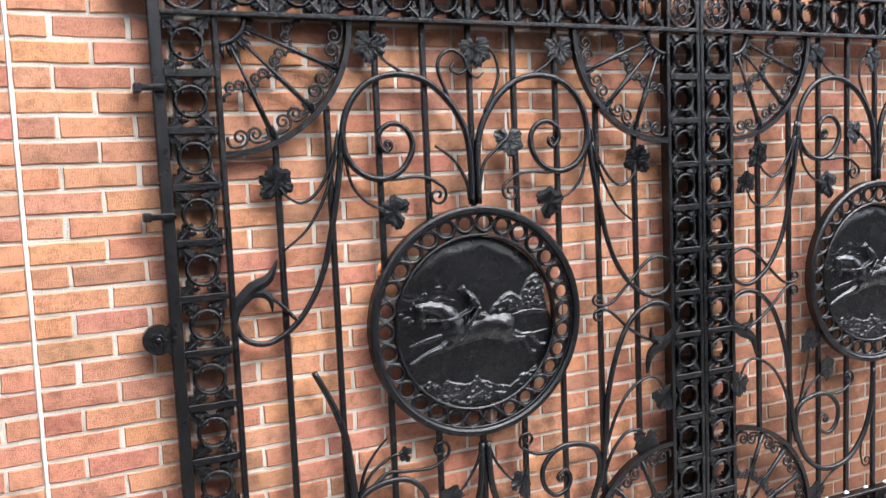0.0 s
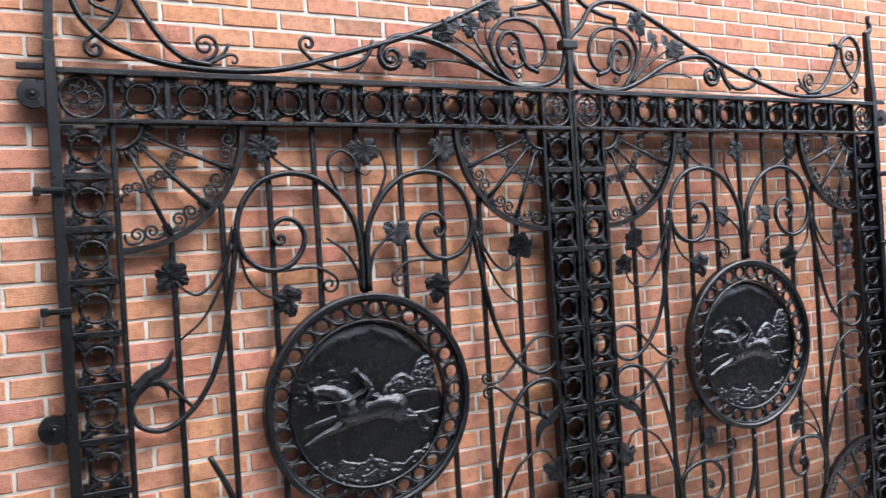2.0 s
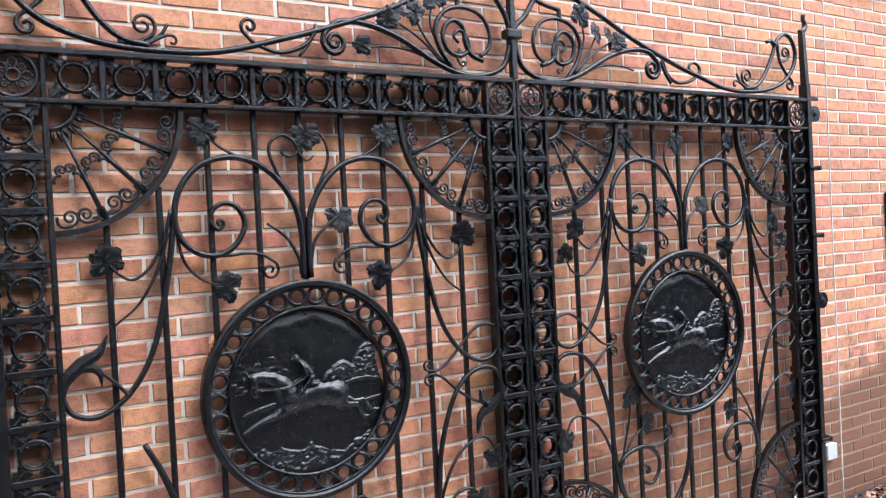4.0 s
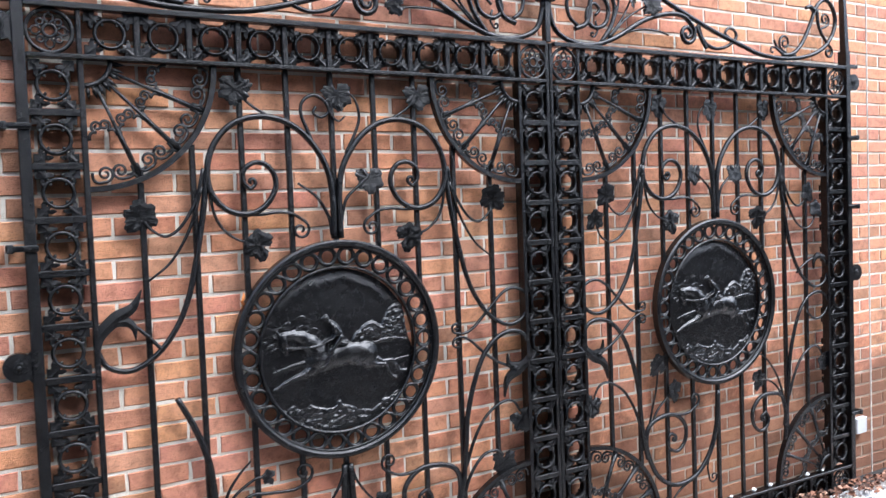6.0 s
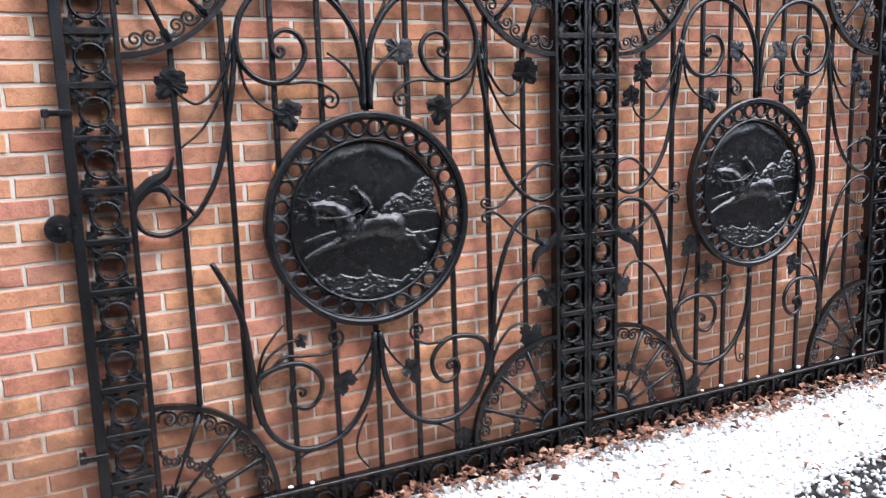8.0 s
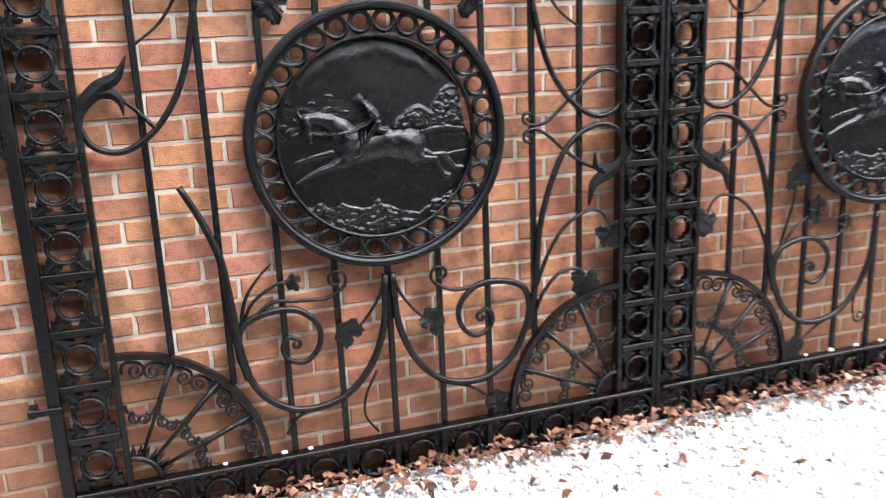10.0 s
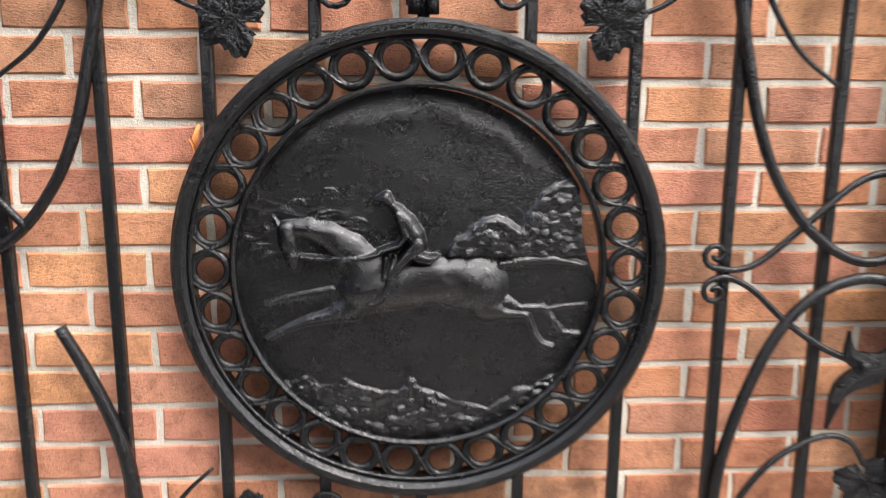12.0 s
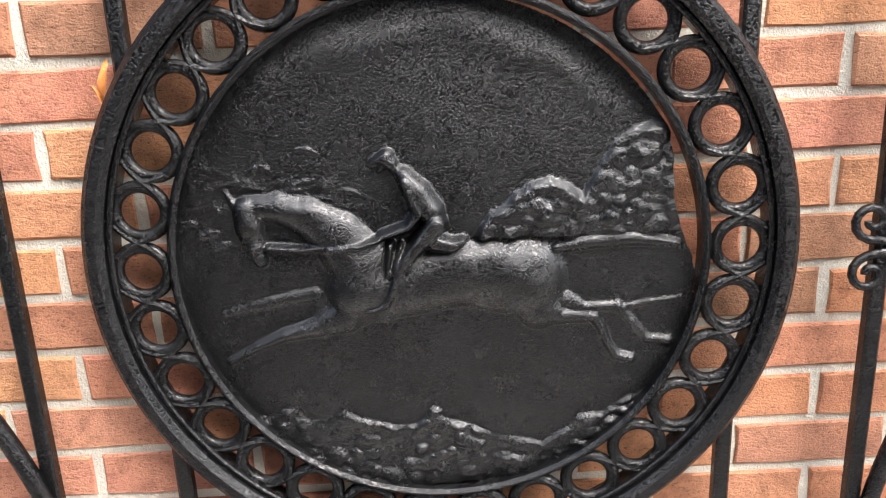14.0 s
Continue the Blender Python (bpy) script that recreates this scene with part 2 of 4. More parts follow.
def plate(bm, outline, y0, y1, dome=0.0):
    """A flat cut-out: an outline in (x, z) with thickness from y0 (front) to y1."""
    front = [bm.verts.new((x, y0, z)) for x, z in outline]
    back = [bm.verts.new((x, y1, z)) for x, z in outline]
    cx, cz = sum(p[0] for p in outline) / len(outline), sum(p[1] for p in outline) / len(outline)
    mid = bm.verts.new((cx, y0 - dome, cz))
    n = len(outline)
    for i in range(n):
        j = (i + 1) % n
        bm.faces.new((front[i], front[j], mid))
        bm.faces.new((front[i], back[i], back[j], front[j]))
    bm.faces.new(back)
    return bm


def blade(bm, path, widths, y0, y1):
    """A flat tapering horn along a path."""
    n = len(path)
    left, right = [], []
    for i, p in enumerate(path):
        d = path[min(i + 1, n - 1)] - path[max(i - 1, 0)]
        d = d / (np.linalg.norm(d) + 1e-9)
        f = i / (n - 1) * (len(widths) - 1)
        k = min(int(f), len(widths) - 2)
        w = (widths[k] + (widths[k + 1] - widths[k]) * (f - k)) / 2
        left.append((p[0] - d[1] * w, p[1] + d[0] * w))
        right.append((p[0] + d[1] * w, p[1] - d[0] * w))
    lf = [bm.verts.new((x, y0 + 0.004, z)) for x, z in left]
    rf = [bm.verts.new((x, y0 + 0.004, z)) for x, z in right]
    mf = [bm.verts.new((p[0], y0, p[1])) for p in path]
    lb = [bm.verts.new((x, y1, z)) for x, z in left]
    rb = [bm.verts.new((x, y1, z)) for x, z in right]
    for i in range(n - 1):
        bm.faces.new((lf[i], mf[i], mf[i + 1], lf[i + 1]))
        bm.faces.new((mf[i], rf[i], rf[i + 1], mf[i + 1]))
        bm.faces.new((lb[i], lf[i], lf[i + 1], lb[i + 1]))
        bm.faces.new((rf[i], rb[i], rb[i + 1], rf[i + 1]))
        bm.faces.new((rb[i], lb[i], lb[i + 1], rb[i + 1]))
    bm.faces.new((lf[0], lb[0], rb[0], rf[0], mf[0]))
    bm.faces.new((lf[-1], mf[-1], rf[-1], rb[-1], lb[-1]))
    return bm


# ---- setting: ground, wall ----
# the wall runs a little askew behind the gate: nearer to it at the hinge of the left leaf
WALL_AT, WALL_SLOPE, COURSE, MODULE = (-0.39, 0.03), 0.02, 0.0682, 0.2005
WALL_TURN = math.atan(WALL_SLOPE)


def wall_point(x, z):
    """A place on the wall's face."""
    return (x, WALL_AT[1] + WALL_SLOPE * (x - WALL_AT[0]), z)


bm = bmesh.new()
box(bm, -60, 60, 0.0036, 0.3, -0.3, 4.3)
wall = tagged(mesh_object("wall_north", bm, MORTAR), "long brick garden wall with pale mortar joints", "wall", kind="structure")
wall.location, wall.rotation_euler = (*WALL_AT, 0), (0, 0, WALL_TURN)

bm = bmesh.new()
size = 900.0
vs = [bm.verts.new(v) for v in ((-size, -size, -0.035), (size, -size, -0.035), (size, size, -0.035), (-size, size, -0.035))]
bm.faces.new(vs)
ground = tagged(mesh_object("ground", bm, SOIL), "dark bare soil at the foot of the wall", "ground", kind="structure")

# unseen walls added to block low sky; the taller one ends where the lower begins
DULL = make_plain("dull_blocker_finish", [(0.3, (0.045, 0.042, 0.038)), (0.7, (0.08, 0.075, 0.068))], 2.0, 0.9, 0.3)
for name, x0, x1, top in (("sky_blocker_south", -60, 3.6, 7.6), ("sky_blocker_southeast", 3.6, 60, 5.0)):
    bm = bmesh.new()
    box(bm, x0, x1, -5.6, -5.3, -0.3, top)
    tagged(mesh_object(name, bm, DULL), "plain dull grey-brown sky blocker, unseen, facing the gate", "wall", kind="structure")

JOINTS = (-0.919, 3.69)                     # vertical joints, along the wall from its pivot
for u, half_wide in zip(JOINTS, (0.0068, 0.0048)):
    bm = bmesh.new()
    edge = random.Random(5)
    zs = np.arange(-0.1, 4.3, 0.06)
    cols = [[bm.verts.new((u + sx * (half_wide + edge.uniform(-0.0014, 0.0014)), -0.001 - edge.uniform(0, 0.001) if abs(sx) < 1 else 0.006, z)) for sx in (-1, -0.6, 0.6, 1)] for z in zs]
    for p, q in zip(cols, cols[1:]):
        for k in range(3):
            bm.faces.new((p[k], p[k + 1], q[k + 1], q[k]))
    ob = tagged(mesh_object("expansion_joint", bm, CAULK), "pale sealant strip in a vertical wall joint", "wall joint", kind="structure")
    ob.location, ob.rotation_euler = (*WALL_AT, 0), (0, 0, WALL_TURN)

# ---- the gate ----
Z_BEAM0, Z_BEAM1, Z_RAIL = 2.053, 2.219, 0.112
BAY, SEAM = 0.956, 1.0
POST_IN, POST_OUT = 0.0795, 1.853          # ring centres of the two posts, from the seam
PITCH = (Z_BEAM0 - Z_RAIL) / 12


def grape_leaf(r, spread, seed):
    """Outline of a vine leaf with its tip up: pointed lobes with toothed edges and a notch for the stalk."""
    rnd = random.Random(seed)
    lobes = ((math.pi / 2, 1.0, 0.62), (math.pi / 2 + spread, 1.0, 0.58), (math.pi / 2 - spread, 0.92, 0.58), (math.pi / 2 + 2 * spread, 0.98, 0.6), (math.pi / 2 - 2 * spread, 1.04, 0.6))
    pts = []
    n = 54
    for i in range(n):
        a = -math.pi / 2 + 2 * math.pi * i / n
        k = 0.70
        for mid, length, width in lobes:
            d = abs((a - mid + math.pi) % (2 * math.pi) - math.pi) / width
            if d < 1:
                k = max(k, 0.70 + (length - 0.70) * (1 - d) ** 0.8)
        k *= (0.93 if i % 3 == 0 else 1.03) * rnd.uniform(0.96, 1.04)
        if i in (0, 1, n - 1):
            k *= 0.5
        pts.append((r * k * math.cos(a), r * k * math.sin(a)))
    return pts


def leaf_mesh(r, spread, seed):
    """A beaten sheet-iron leaf with raised veins and a rippled blade."""
    bm = bmesh.new()
    rim = grape_leaf(r, spread, seed)
    n = len(rim)
    rings = []
    for f, y in ((1.0, 0.0), (0.72, -0.002), (0.4, -0.001)):
        rings.append([bm.verts.new((x * f, y + 0.004 * f * noise.noise((x * 60, z * 60, seed)) + 0.0006 * math.cos(9 * math.atan2(z, x)) * f, z * f)) for x, z in rim])
    mid = bm.verts.new((0, -0.001, 0))
    for u, v in zip(rings, rings[1:]):
        for i in range(n):
            bm.faces.new((u[i], u[(i + 1) % n], v[(i + 1) % n], v[i]))
    for i in range(n):
        bm.faces.new((rings[2][i], rings[2][(i + 1) % n], mid))
    back = [bm.verts.new((v.co.x, v.co.y + 0.003, v.co.z)) for v in rings[0]]
    for i in range(n):
        bm.faces.new((rings[0][i], back[i], back[(i + 1) % n], rings[0][(i + 1) % n]))
    bm.faces.new(back)
    for k in (-2, -1, 0, 1, 2):
        a = math.pi / 2 + k * spread
        sweep(bm, [np.array((0.0, 0.0)), 0.8 * r * np.array((math.cos(a), math.sin(a)))], (0.0014, 0.0006), y=-0.0022, sides=4)
    me = bpy.data.meshes.new("leaf")
    bmesh.ops.recalc_face_normals(bm, faces=bm.faces)
    bm.to_mesh(me)
    bm.free()
    me.materials.append(IRON)
    return me


LEAVES = [leaf_mesh(0.060, 1.02, 3), leaf_mesh(0.052, 1.10, 4), leaf_mesh(0.053, 1.05, 8)]


def corner_ornament(bm, k=1.0):
    """A cast fleur that grows out of the corner at the origin towards the ring: a waist, two curled barbs and a tip."""
    half = [(0.026, -0.001), (0.022, 0.005), (0.0245, 0.0105), (0.034, 0.0095), (0.041, 0.0135), (0.0415, 0.0205), (0.0355, 0.0215), (0.034, 0.0175), (0.0285, 0.020), (0.0305, 0.0265)]
    pts = [(-0.001, -0.001)] + half + [(0.0345, 0.0345)] + [(b, a) for a, b in half[::-1]]
    plate(bm, [(a * k, b * k) for a, b in pts], -0.012, 0.013, dome=0.003)
    for a, b in ((0.0400, 0.0165), (0.0165, 0.0400)):
        bmesh.ops.create_uvsphere(bm, u_segments=7, v_segments=5, radius=0.0052, matrix=Matrix.Translation((a * k, -0.011, b * k)))
    sweep(bm, [np.array((0.006, 0.006)) * k, np.array((0.034, 0.034)) * k], (0.0045, 0.0025), y=-0.012, sides=5)


def ring_mesh():
    bm = bmesh.new()
    torus(bm, 0, -0.006, 0, 0.0430, 0.0064, 28, 8, 2.0)
    for a in (0.9, 2.24, 4.04, 5.38):
        bmesh.ops.create_uvsphere(bm, u_segments=6, v_segments=4, radius=0.0055, matrix=Matrix.Translation((0.034 * math.cos(a), -0.013, 0.034 * math.sin(a))))
    me = bpy.data.meshes.new("ring")
    bmesh.ops.recalc_face_normals(bm, faces=bm.faces)
    bm.to_mesh(me)
    bm.free()
    me.materials.append(IRON)
    for f in me.polygons:
        f.use_smooth = True
    return me


def ornament_mesh():
    bm = bmesh.new()
    corner_ornament(bm, 1.20)
    me = bpy.data.meshes.new("corner_ornament")
    bmesh.ops.recalc_face_normals(bm, faces=bm.faces)
    bm.to_mesh(me)
    bm.free()
    me.materials.append(IRON)
    return me


def rosette_meshes():
    out = []
    for kind in range(3):
        bm = bmesh.new()
        if kind == 0:
            torus(bm, 0, -0.012, 0, 0.064, 0.0065, 32, 8)
        elif kind == 1:
            torus(bm, 0, -0.014, 0, 0.0185, 0.0055, 20, 8)
        else:
            for k in range(4):
                a = k * math.pi / 2
                d, e = np.array((math.cos(a), math.sin(a))), np.array((-math.sin(a), math.cos(a)))
                for s in (-1, 1):
                    sweep(bm, spline([d * 0.024 + e * s * 0.004, d * 0.034 + e * s * 0.012, d * 0.046 + e * s * 0.010, d * 0.05 + e * s * 0.001]), (0.0045, 0.003), y=-0.012, sides=6)
                bmesh.ops.create_uvsphere(bm, u_segments=6, v_segments=4, radius=0.006, matrix=Matrix.Translation((d[0] * 0.052, -0.012, d[1] * 0.052)))
                g = a + math.pi / 4
                d2 = np.array((math.cos(g), math.sin(g)))
                torus(bm, d2[0] * 0.036, -0.012, d2[1] * 0.036, 0.0095, 0.0038, 12, 6)
        me = bpy.data.meshes.new(("rosette_ring", "rosette_centre", "rosette_petals")[kind])
        bmesh.ops.recalc_face_normals(bm, faces=bm.faces)
        bm.to_mesh(me)
        bm.free()
        me.materials.append(IRON)
        for f in me.polygons:
            f.use_smooth = True
        out.append(me)
    return out


RING, ROSETTE = ring_mesh(), rosette_meshes()
ORNAMENT = ornament_mesh()


def place(me, parent, at, turn=0.0, scale=None, name=None):
    o = new(name or me.name.split(".")[0], me)
    o.parent, o.location, o.rotation_euler = parent, at, (0, turn, 0)
    if scale:
        o.scale = scale
    return o


def cast_depth(x):
    """How much deeper the castings run where the wall leaves them room."""
    return min(1.6 + max(0.0, SEAM + x - 1.5) * 0.5, max(1.0, (WALL_AT[1] + WALL_SLOPE * (SEAM + x - WALL_AT[0]) - 0.004) / 0.018))


def ring_panel(leaf, x, z, half_w, half_h):
    """An open ring with a cast fleur in each corner of its panel."""
    k = cast_depth(x)
    ring = place(RING, leaf, (x, -0.003 + 0.0188 * (k - 1), z), scale=(1, k, 1), name="panel_ring")
    for sx in (-1, 1):
        for sz in (-1, 1):
            place(ORNAMENT, ring, (-sx * half_w, 0, -sz * half_h), scale=(sx, 1, sz))


def fan_meshes():
    """A quarter fan in the quadrant x > 0, z > 0 about its corner: rim, hub, spoke, and two sizes of scroll pair."""
    out = {}
    bm = bmesh.new()
    arc = [np.array((0.395 * math.cos(a), 0.395 * math.sin(a))) for a in np.linspace(0, math.pi / 2, 30)]
    sweep(bm, arc, 0.0125, y=-0.004, sides=4, flat=1.5)
    out["rim"] = bm
    bm = bmesh.new()
    arc = [np.array((0.078 * math.cos(a), 0.078 * math.sin(a))) for a in np.linspace(0, math.pi / 2, 14)]
    sweep(bm, arc, 0.009, y=-0.006, sides=6, flat=1.3)
    for k in range(8):
        a = math.pi / 2 * (k + 0.5) / 8
        d = np.array((math.cos(a), math.sin(a)))
        blade(bm, [d * 0.082, d * 0.098, d * 0.122], (0.010, 0.014, 0.001), -0.012, -0.002)
    out["hub"] = bm
    bm = bmesh.new()
    sweep(bm, [np.array((0.08, 0.0)), np.array((0.2, 0.0)), np.array((0.25, 0.0)), np.array((0.386, 0.0))], (0.0055, 0.006, 0.009, 0.0085), y=-0.006, sides=6)
    for s in (-1, 1):
        sweep(bm, spline([(0.386, s * 0.006), (0.37, s * 0.016), (0.365, s * 0.034)]), (0.006, 0.004), y=-0.006, sides=6)
    out["spoke"] = bm
    for name, rad, curl, half, way in (("outer_scroll", 0.376, 0.0255, 0.172, -1), ("inner_scroll", 0.222, 0.0185, 0.172, 1)):
        bm = bmesh.new()
        for s in (-1, 1):
            start = ((rad + way * curl * 1.25, half), (rad + way * curl * 0.45, half * 0.97), (rad, half * 0.78), (rad, half * 0.45), (rad, half * 0.16 + curl / rad * 0.55))
            path = [np.array((q * math.cos(s * a), q * math.sin(s * a))) for q, a in start]
            path = curled(spline(path, 4), curl, 1.5, way * s, 12)
            sweep(bm, path, (0.0055, 0.0042), y=-0.006, sides=6)
        out[name] = bm
    res = {}
    for k, bm in out.items():
        me = bpy.data.meshes.new(k)
        bmesh.ops.recalc_face_normals(bm, faces=bm.faces)
        bm.to_mesh(me)
        bm.free()
        me.materials.append(IRON)
        if k != "rim":
            for f in me.polygons:
                f.use_smooth = True
        res[k] = me
    return res


FAN = fan_meshes()


def fan(leaf, x, z, sx, sz):
    rim = place(FAN["rim"], leaf, (x, 0, z), scale=(sx, 1, sz), name="fan")
    place(FAN["hub"], rim, (0, 0, 0))
    for k in range(3):
        place(FAN["spoke"], rim, (0, 0, 0), turn=-math.pi / 8 * (k + 1))
    for k in range(4):
        a = -math.pi / 8 * (k + 0.5)
        place(FAN["outer_scroll"], rim, (0, 0, 0), turn=a)
        place(FAN["inner_scroll"], rim, (0, 0, 0), turn=a)


# medallion --------------------------------------------------------------
MED_Z, MED_W, MED_H = 1.071, 0.984, 0.976


def relief_mesh(broken):
    """The cast disc, lengths in millimetres: a galloping horse with a plain seated shape, trees, undergrowth and an empty sky."""
    n = 520
    half = 306.0
    g = np.linspace(-half, half, n)
    X, Z = np.meshgrid(g, g, indexing="ij")

    def smooth_noise(cells, seed, sx=1.0, sz=1.0):
        t = np.random.RandomState(seed).rand(3 * cells + 4, 3 * cells + 4)
        c, q = math.cos(seed * 1.3 + 0.4), math.sin(seed * 1.3 + 0.4)
        if sx != sz:
            c, q = 0.985, 0.17
        fx = ((X * c - Z * q) * sx / half * 0.35 + 0.5) * cells + cells
        fz = ((X * q + Z * c) * sz / half * 0.35 + 0.5) * cells + cells
        i, j = np.clip(fx.astype(int), 0, 3 * cells + 2), np.clip(fz.astype(int), 0, 3 * cells + 2)
        u, v = fx - i, fz - j
        u, v = u * u * (3 - 2 * u), v * v * (3 - 2 * v)
        return (t[i, j] * (1 - u) + t[i + 1, j] * u) * (1 - v) + (t[i, j + 1] * (1 - u) + t[i + 1, j + 1] * u) * v

    def soft_max(a, b, s):
        d = np.clip(0.5 + 0.5 * (a - b) / s, 0, 1)
        return b + (a - b) * d + s * d * (1 - d)

    H = np.zeros_like(X)

    def limb(points, height, s=3.0, lift=0.0, power=0.6):
        """A rounded limb through (x, z, radius) stations; lift: how far its foot stands on what lies beneath."""
        nonlocal H
        for (x0, z0, r0), (x1, z1, r1) in zip(points, points[1:]):
            dx, dz = x1 - x0, z1 - z0
            t = np.clip(((X - x0) * dx + (Z - z0) * dz) / (dx * dx + dz * dz + 1e-9), 0, 1)
            r = r0 + (r1 - r0) * t
            d = np.hypot(X - x0 - t * dx, Z - z0 - t * dz) / r
            cap = np.clip(1 - d * d, 0, 1) ** power
            h = lift * np.clip((1 - d) * 2.6, 0, 1) + height * (r / max(q[2] for q in points)) ** 0.5 * cap
            H = np.where(d < 1, soft_max(h, H, s), H)

    def swell(x, z, rx, rz, height, over=6.0):
        nonlocal H
        H = H + np.clip((H - over) / 4, 0, 1) * height * np.exp(-((X - x) / rx) ** 2 - ((Z - z) / rz) ** 2)

    def clumps(x0, x1, z0, z1, count, r, seed, squash=1.25):
        """Rounded tufts: how near each place lies to one of many scattered middles."""
        q = np.random.RandomState(seed)
        best = np.zeros_like(X)
        for _ in range(count):
            cx, cz, cr, hh = q.uniform(x0, x1), q.uniform(z0, z1), r * q.uniform(0.7, 1.35), q.uniform(0.55, 1.0)
            d = np.hypot(X - cx, (Z - cz) * squash) / cr
            best = np.maximum(best, hh * np.clip(1 - d * d, 0, 1) ** 0.55)
        return best

    fractal = 0.5 * smooth_noise(26, 21) + 0.3 * smooth_noise(58, 22) + 0.2 * smooth_noise(120, 23)
    flow = 0.6 * (1 - np.abs(2 * smooth_noise(30, 51, 0.55, 1.3) - 1)) + 0.4 * (1 - np.abs(2 * smooth_noise(64, 52, 0.6, 1.2) - 1))
    # trees behind the horse: a low round one and a tall mass at the edge
    top = np.interp(X, [48, 63, 80, 94, 112, 134, 153, 169, 179, 189, 202, 223, 263, 300], [42, 62, 72, 86, 95, 98, 92, 80, 99, 117, 136, 153, 163, 166]) + 10 * (fractal - 0.5)
    inside = np.clip((top - Z) / 10, 0, 1) ** 0.9 * np.clip((Z - 28) / 5, 0, 1) * np.clip((X - 46) / 10, 0, 1)
    tufts = 8.5 * clumps(46, 290, 30, 165, 130, 16, 31, 1.15) ** 1.3 + 2.0 * clumps(46, 290, 30, 165, 300, 8, 32) + 1.4 * fractal
    H = np.maximum(H, inside * (1.6 + tufts))
    # loose foliage round the head
    for x0, z0, x1, z1, r in ((-146, 141, -123, 135, 4), (-234, 102, -199, 105, 5), (-204, 114, -187, 124, 4), (-187, 124, -176, 113, 4), (-156, 100, -125, 106, 4), (-103, 93, -78, 88, 4),
                              (-278, 78, -246, 81, 5), (-246, 81, -235, 65, 4), (-267, 43, -239, 49, 6), (-285, 60, -262, 58, 4), (-170, 92, -140, 96, 4), (-250, 30, -228, 36, 4)):
        limb([(x0, z0, r * 0.5), ((x0 + x1) / 2 + 1, (z0 + z1) / 2 + 2, r * 0.85), (x1, z1, r * 0.3)], 2.4, 2.5, power=1.0)
    haze = np.exp(-((Z - 90 + 0.12 * (X + 190)) / 26) ** 2) * np.clip((X + 295) / 30, 0, 1) * np.clip((-70 - X) / 40, 0, 1)
    H = np.maximum(H * (0.55 + 0.9 * fractal), haze * (6.0 * np.clip(flow - 0.58, 0, 1) + 9.0 * np.clip(fractal - 0.46, 0, 1)))
    # undergrowth along the foot
    crest_line = np.interp(X, [-260, -234, -206, -178, -162, -139, -117, -97, -57, -29, -10, 3, 34, 60, 123, 151, 178, 225, 260],
                           [-190, -185, -183, -170, -187, -190, -179, -189, -200, -199, -178, -194, -202, -217, -233, -215, -204, -175, -160]) + 5 * (fractal - 0.5)
    depth = crest_line - Z
    lip = np.clip(depth / 4, 0, 1) * np.exp(-np.clip(depth, 0, 99) / 14) * np.clip(2.2 * smooth_noise(17, 45) - 0.5, 0, 1)
    under = np.clip(depth / 7, 0, 1)
    tangle = 1.4 * np.clip(flow - 0.4, 0, 1) + 6.0 * clumps(-240, 260, -300, -175, 260, 10, 41, 1.25) * np.clip(1.8 * smooth_noise(15, 42) - 0.35, 0, 1) + 3.5 * clumps(-240, 260, -300, -175, 460, 5, 46, 1.2) * smooth_noise(30, 47) + 3.0 * fractal
    H = np.maximum(H, under * tangle * (0.8 + 0.9 * smooth_noise(9, 43)) + lip * 3.6)
    for x, z, r in ((-154, -222, 14), (-91, -220, 18), (-50, -231, 10), (-8, -221, 13), (-21, -256, 20), (-67, -270, 21), (32, -270, 21), (94, -257, 16), (-156, -245, 15), (-102, -260, 19), (-7, -184, 9), (178, -207, 20)):
        d = np.hypot(X - x, (Z - z) * 1.7) / r + 0.5 * (fractal - 0.5)
        H = np.where(d < 1, soft_max(7.5 * np.clip(1 - d * d, 0, 1) ** 0.7 * (0.6 + 0.8 * fractal), H, 2.0), H)
    # horse: the far legs first, then tail, trunk, near legs, neck and head
    limb([(-138, -27, 8.5), (-187, -35, 7), (-248, -49, 3)], 4.0, 2.5)
    limb([(212, -60, 3.4), (248, -54, 3), (284, -51, 2.2)], 3.2, 2.0)
    limb([(149, -47, 12.5), (172, -57, 6), (211, -57, 6), (227, -77, 5.4), (247, -101, 5.4), (272, -105, 7.2)], 7.0, 4.0, power=0.8)
    limb([(139, 18, 7), (180, 24, 9), (224, 25, 9.5), (256, 20, 7), (279, 16, 3.4)], 7.5, 2.5, lift=2.0)
    limb([(-86, -24, 41), (-32, -18, 39), (33, -9, 38.5), (105, -18, 47)], 20.0, 5.0, power=0.85)
    limb([(109, -32, 41), (119, -55, 26), (148, -65, 11), (183, -68, 7.6), (191, -81, 5.2), (199, -103, 5.2), (210, -119, 6), (227, -125, 6.5)], 19.0, 5.0, power=0.85)
    limb([(-106, -55, 22), (-140, -68, 12), (-177, -77, 8.2), (-211, -91, 5.8), (-247, -110, 4)], 15.0, 4.0, power=0.8)
    limb([(-82, 4, 41), (-108, 41, 31), (-138, 64, 23), (-171, 76, 18), (-202, 77, 14.5)], 18.0, 5.0, power=0.85)
    limb([(-208, 75, 15), (-206, 54, 16.2), (-201, 32, 12), (-197, 16, 9)], 14.0, 3.0, lift=1.0)
    limb([(-222, 82, 4.6), (-230, 97, 2)], 6.0, 2.0)
    swell(-92, -22, 26, 34, 5.0)
    swell(108, -8, 32, 30, 4.5)
    swell(20, 14, 40, 12, 2.0)
    swell(-52, -24, 8, 40, -3.0)
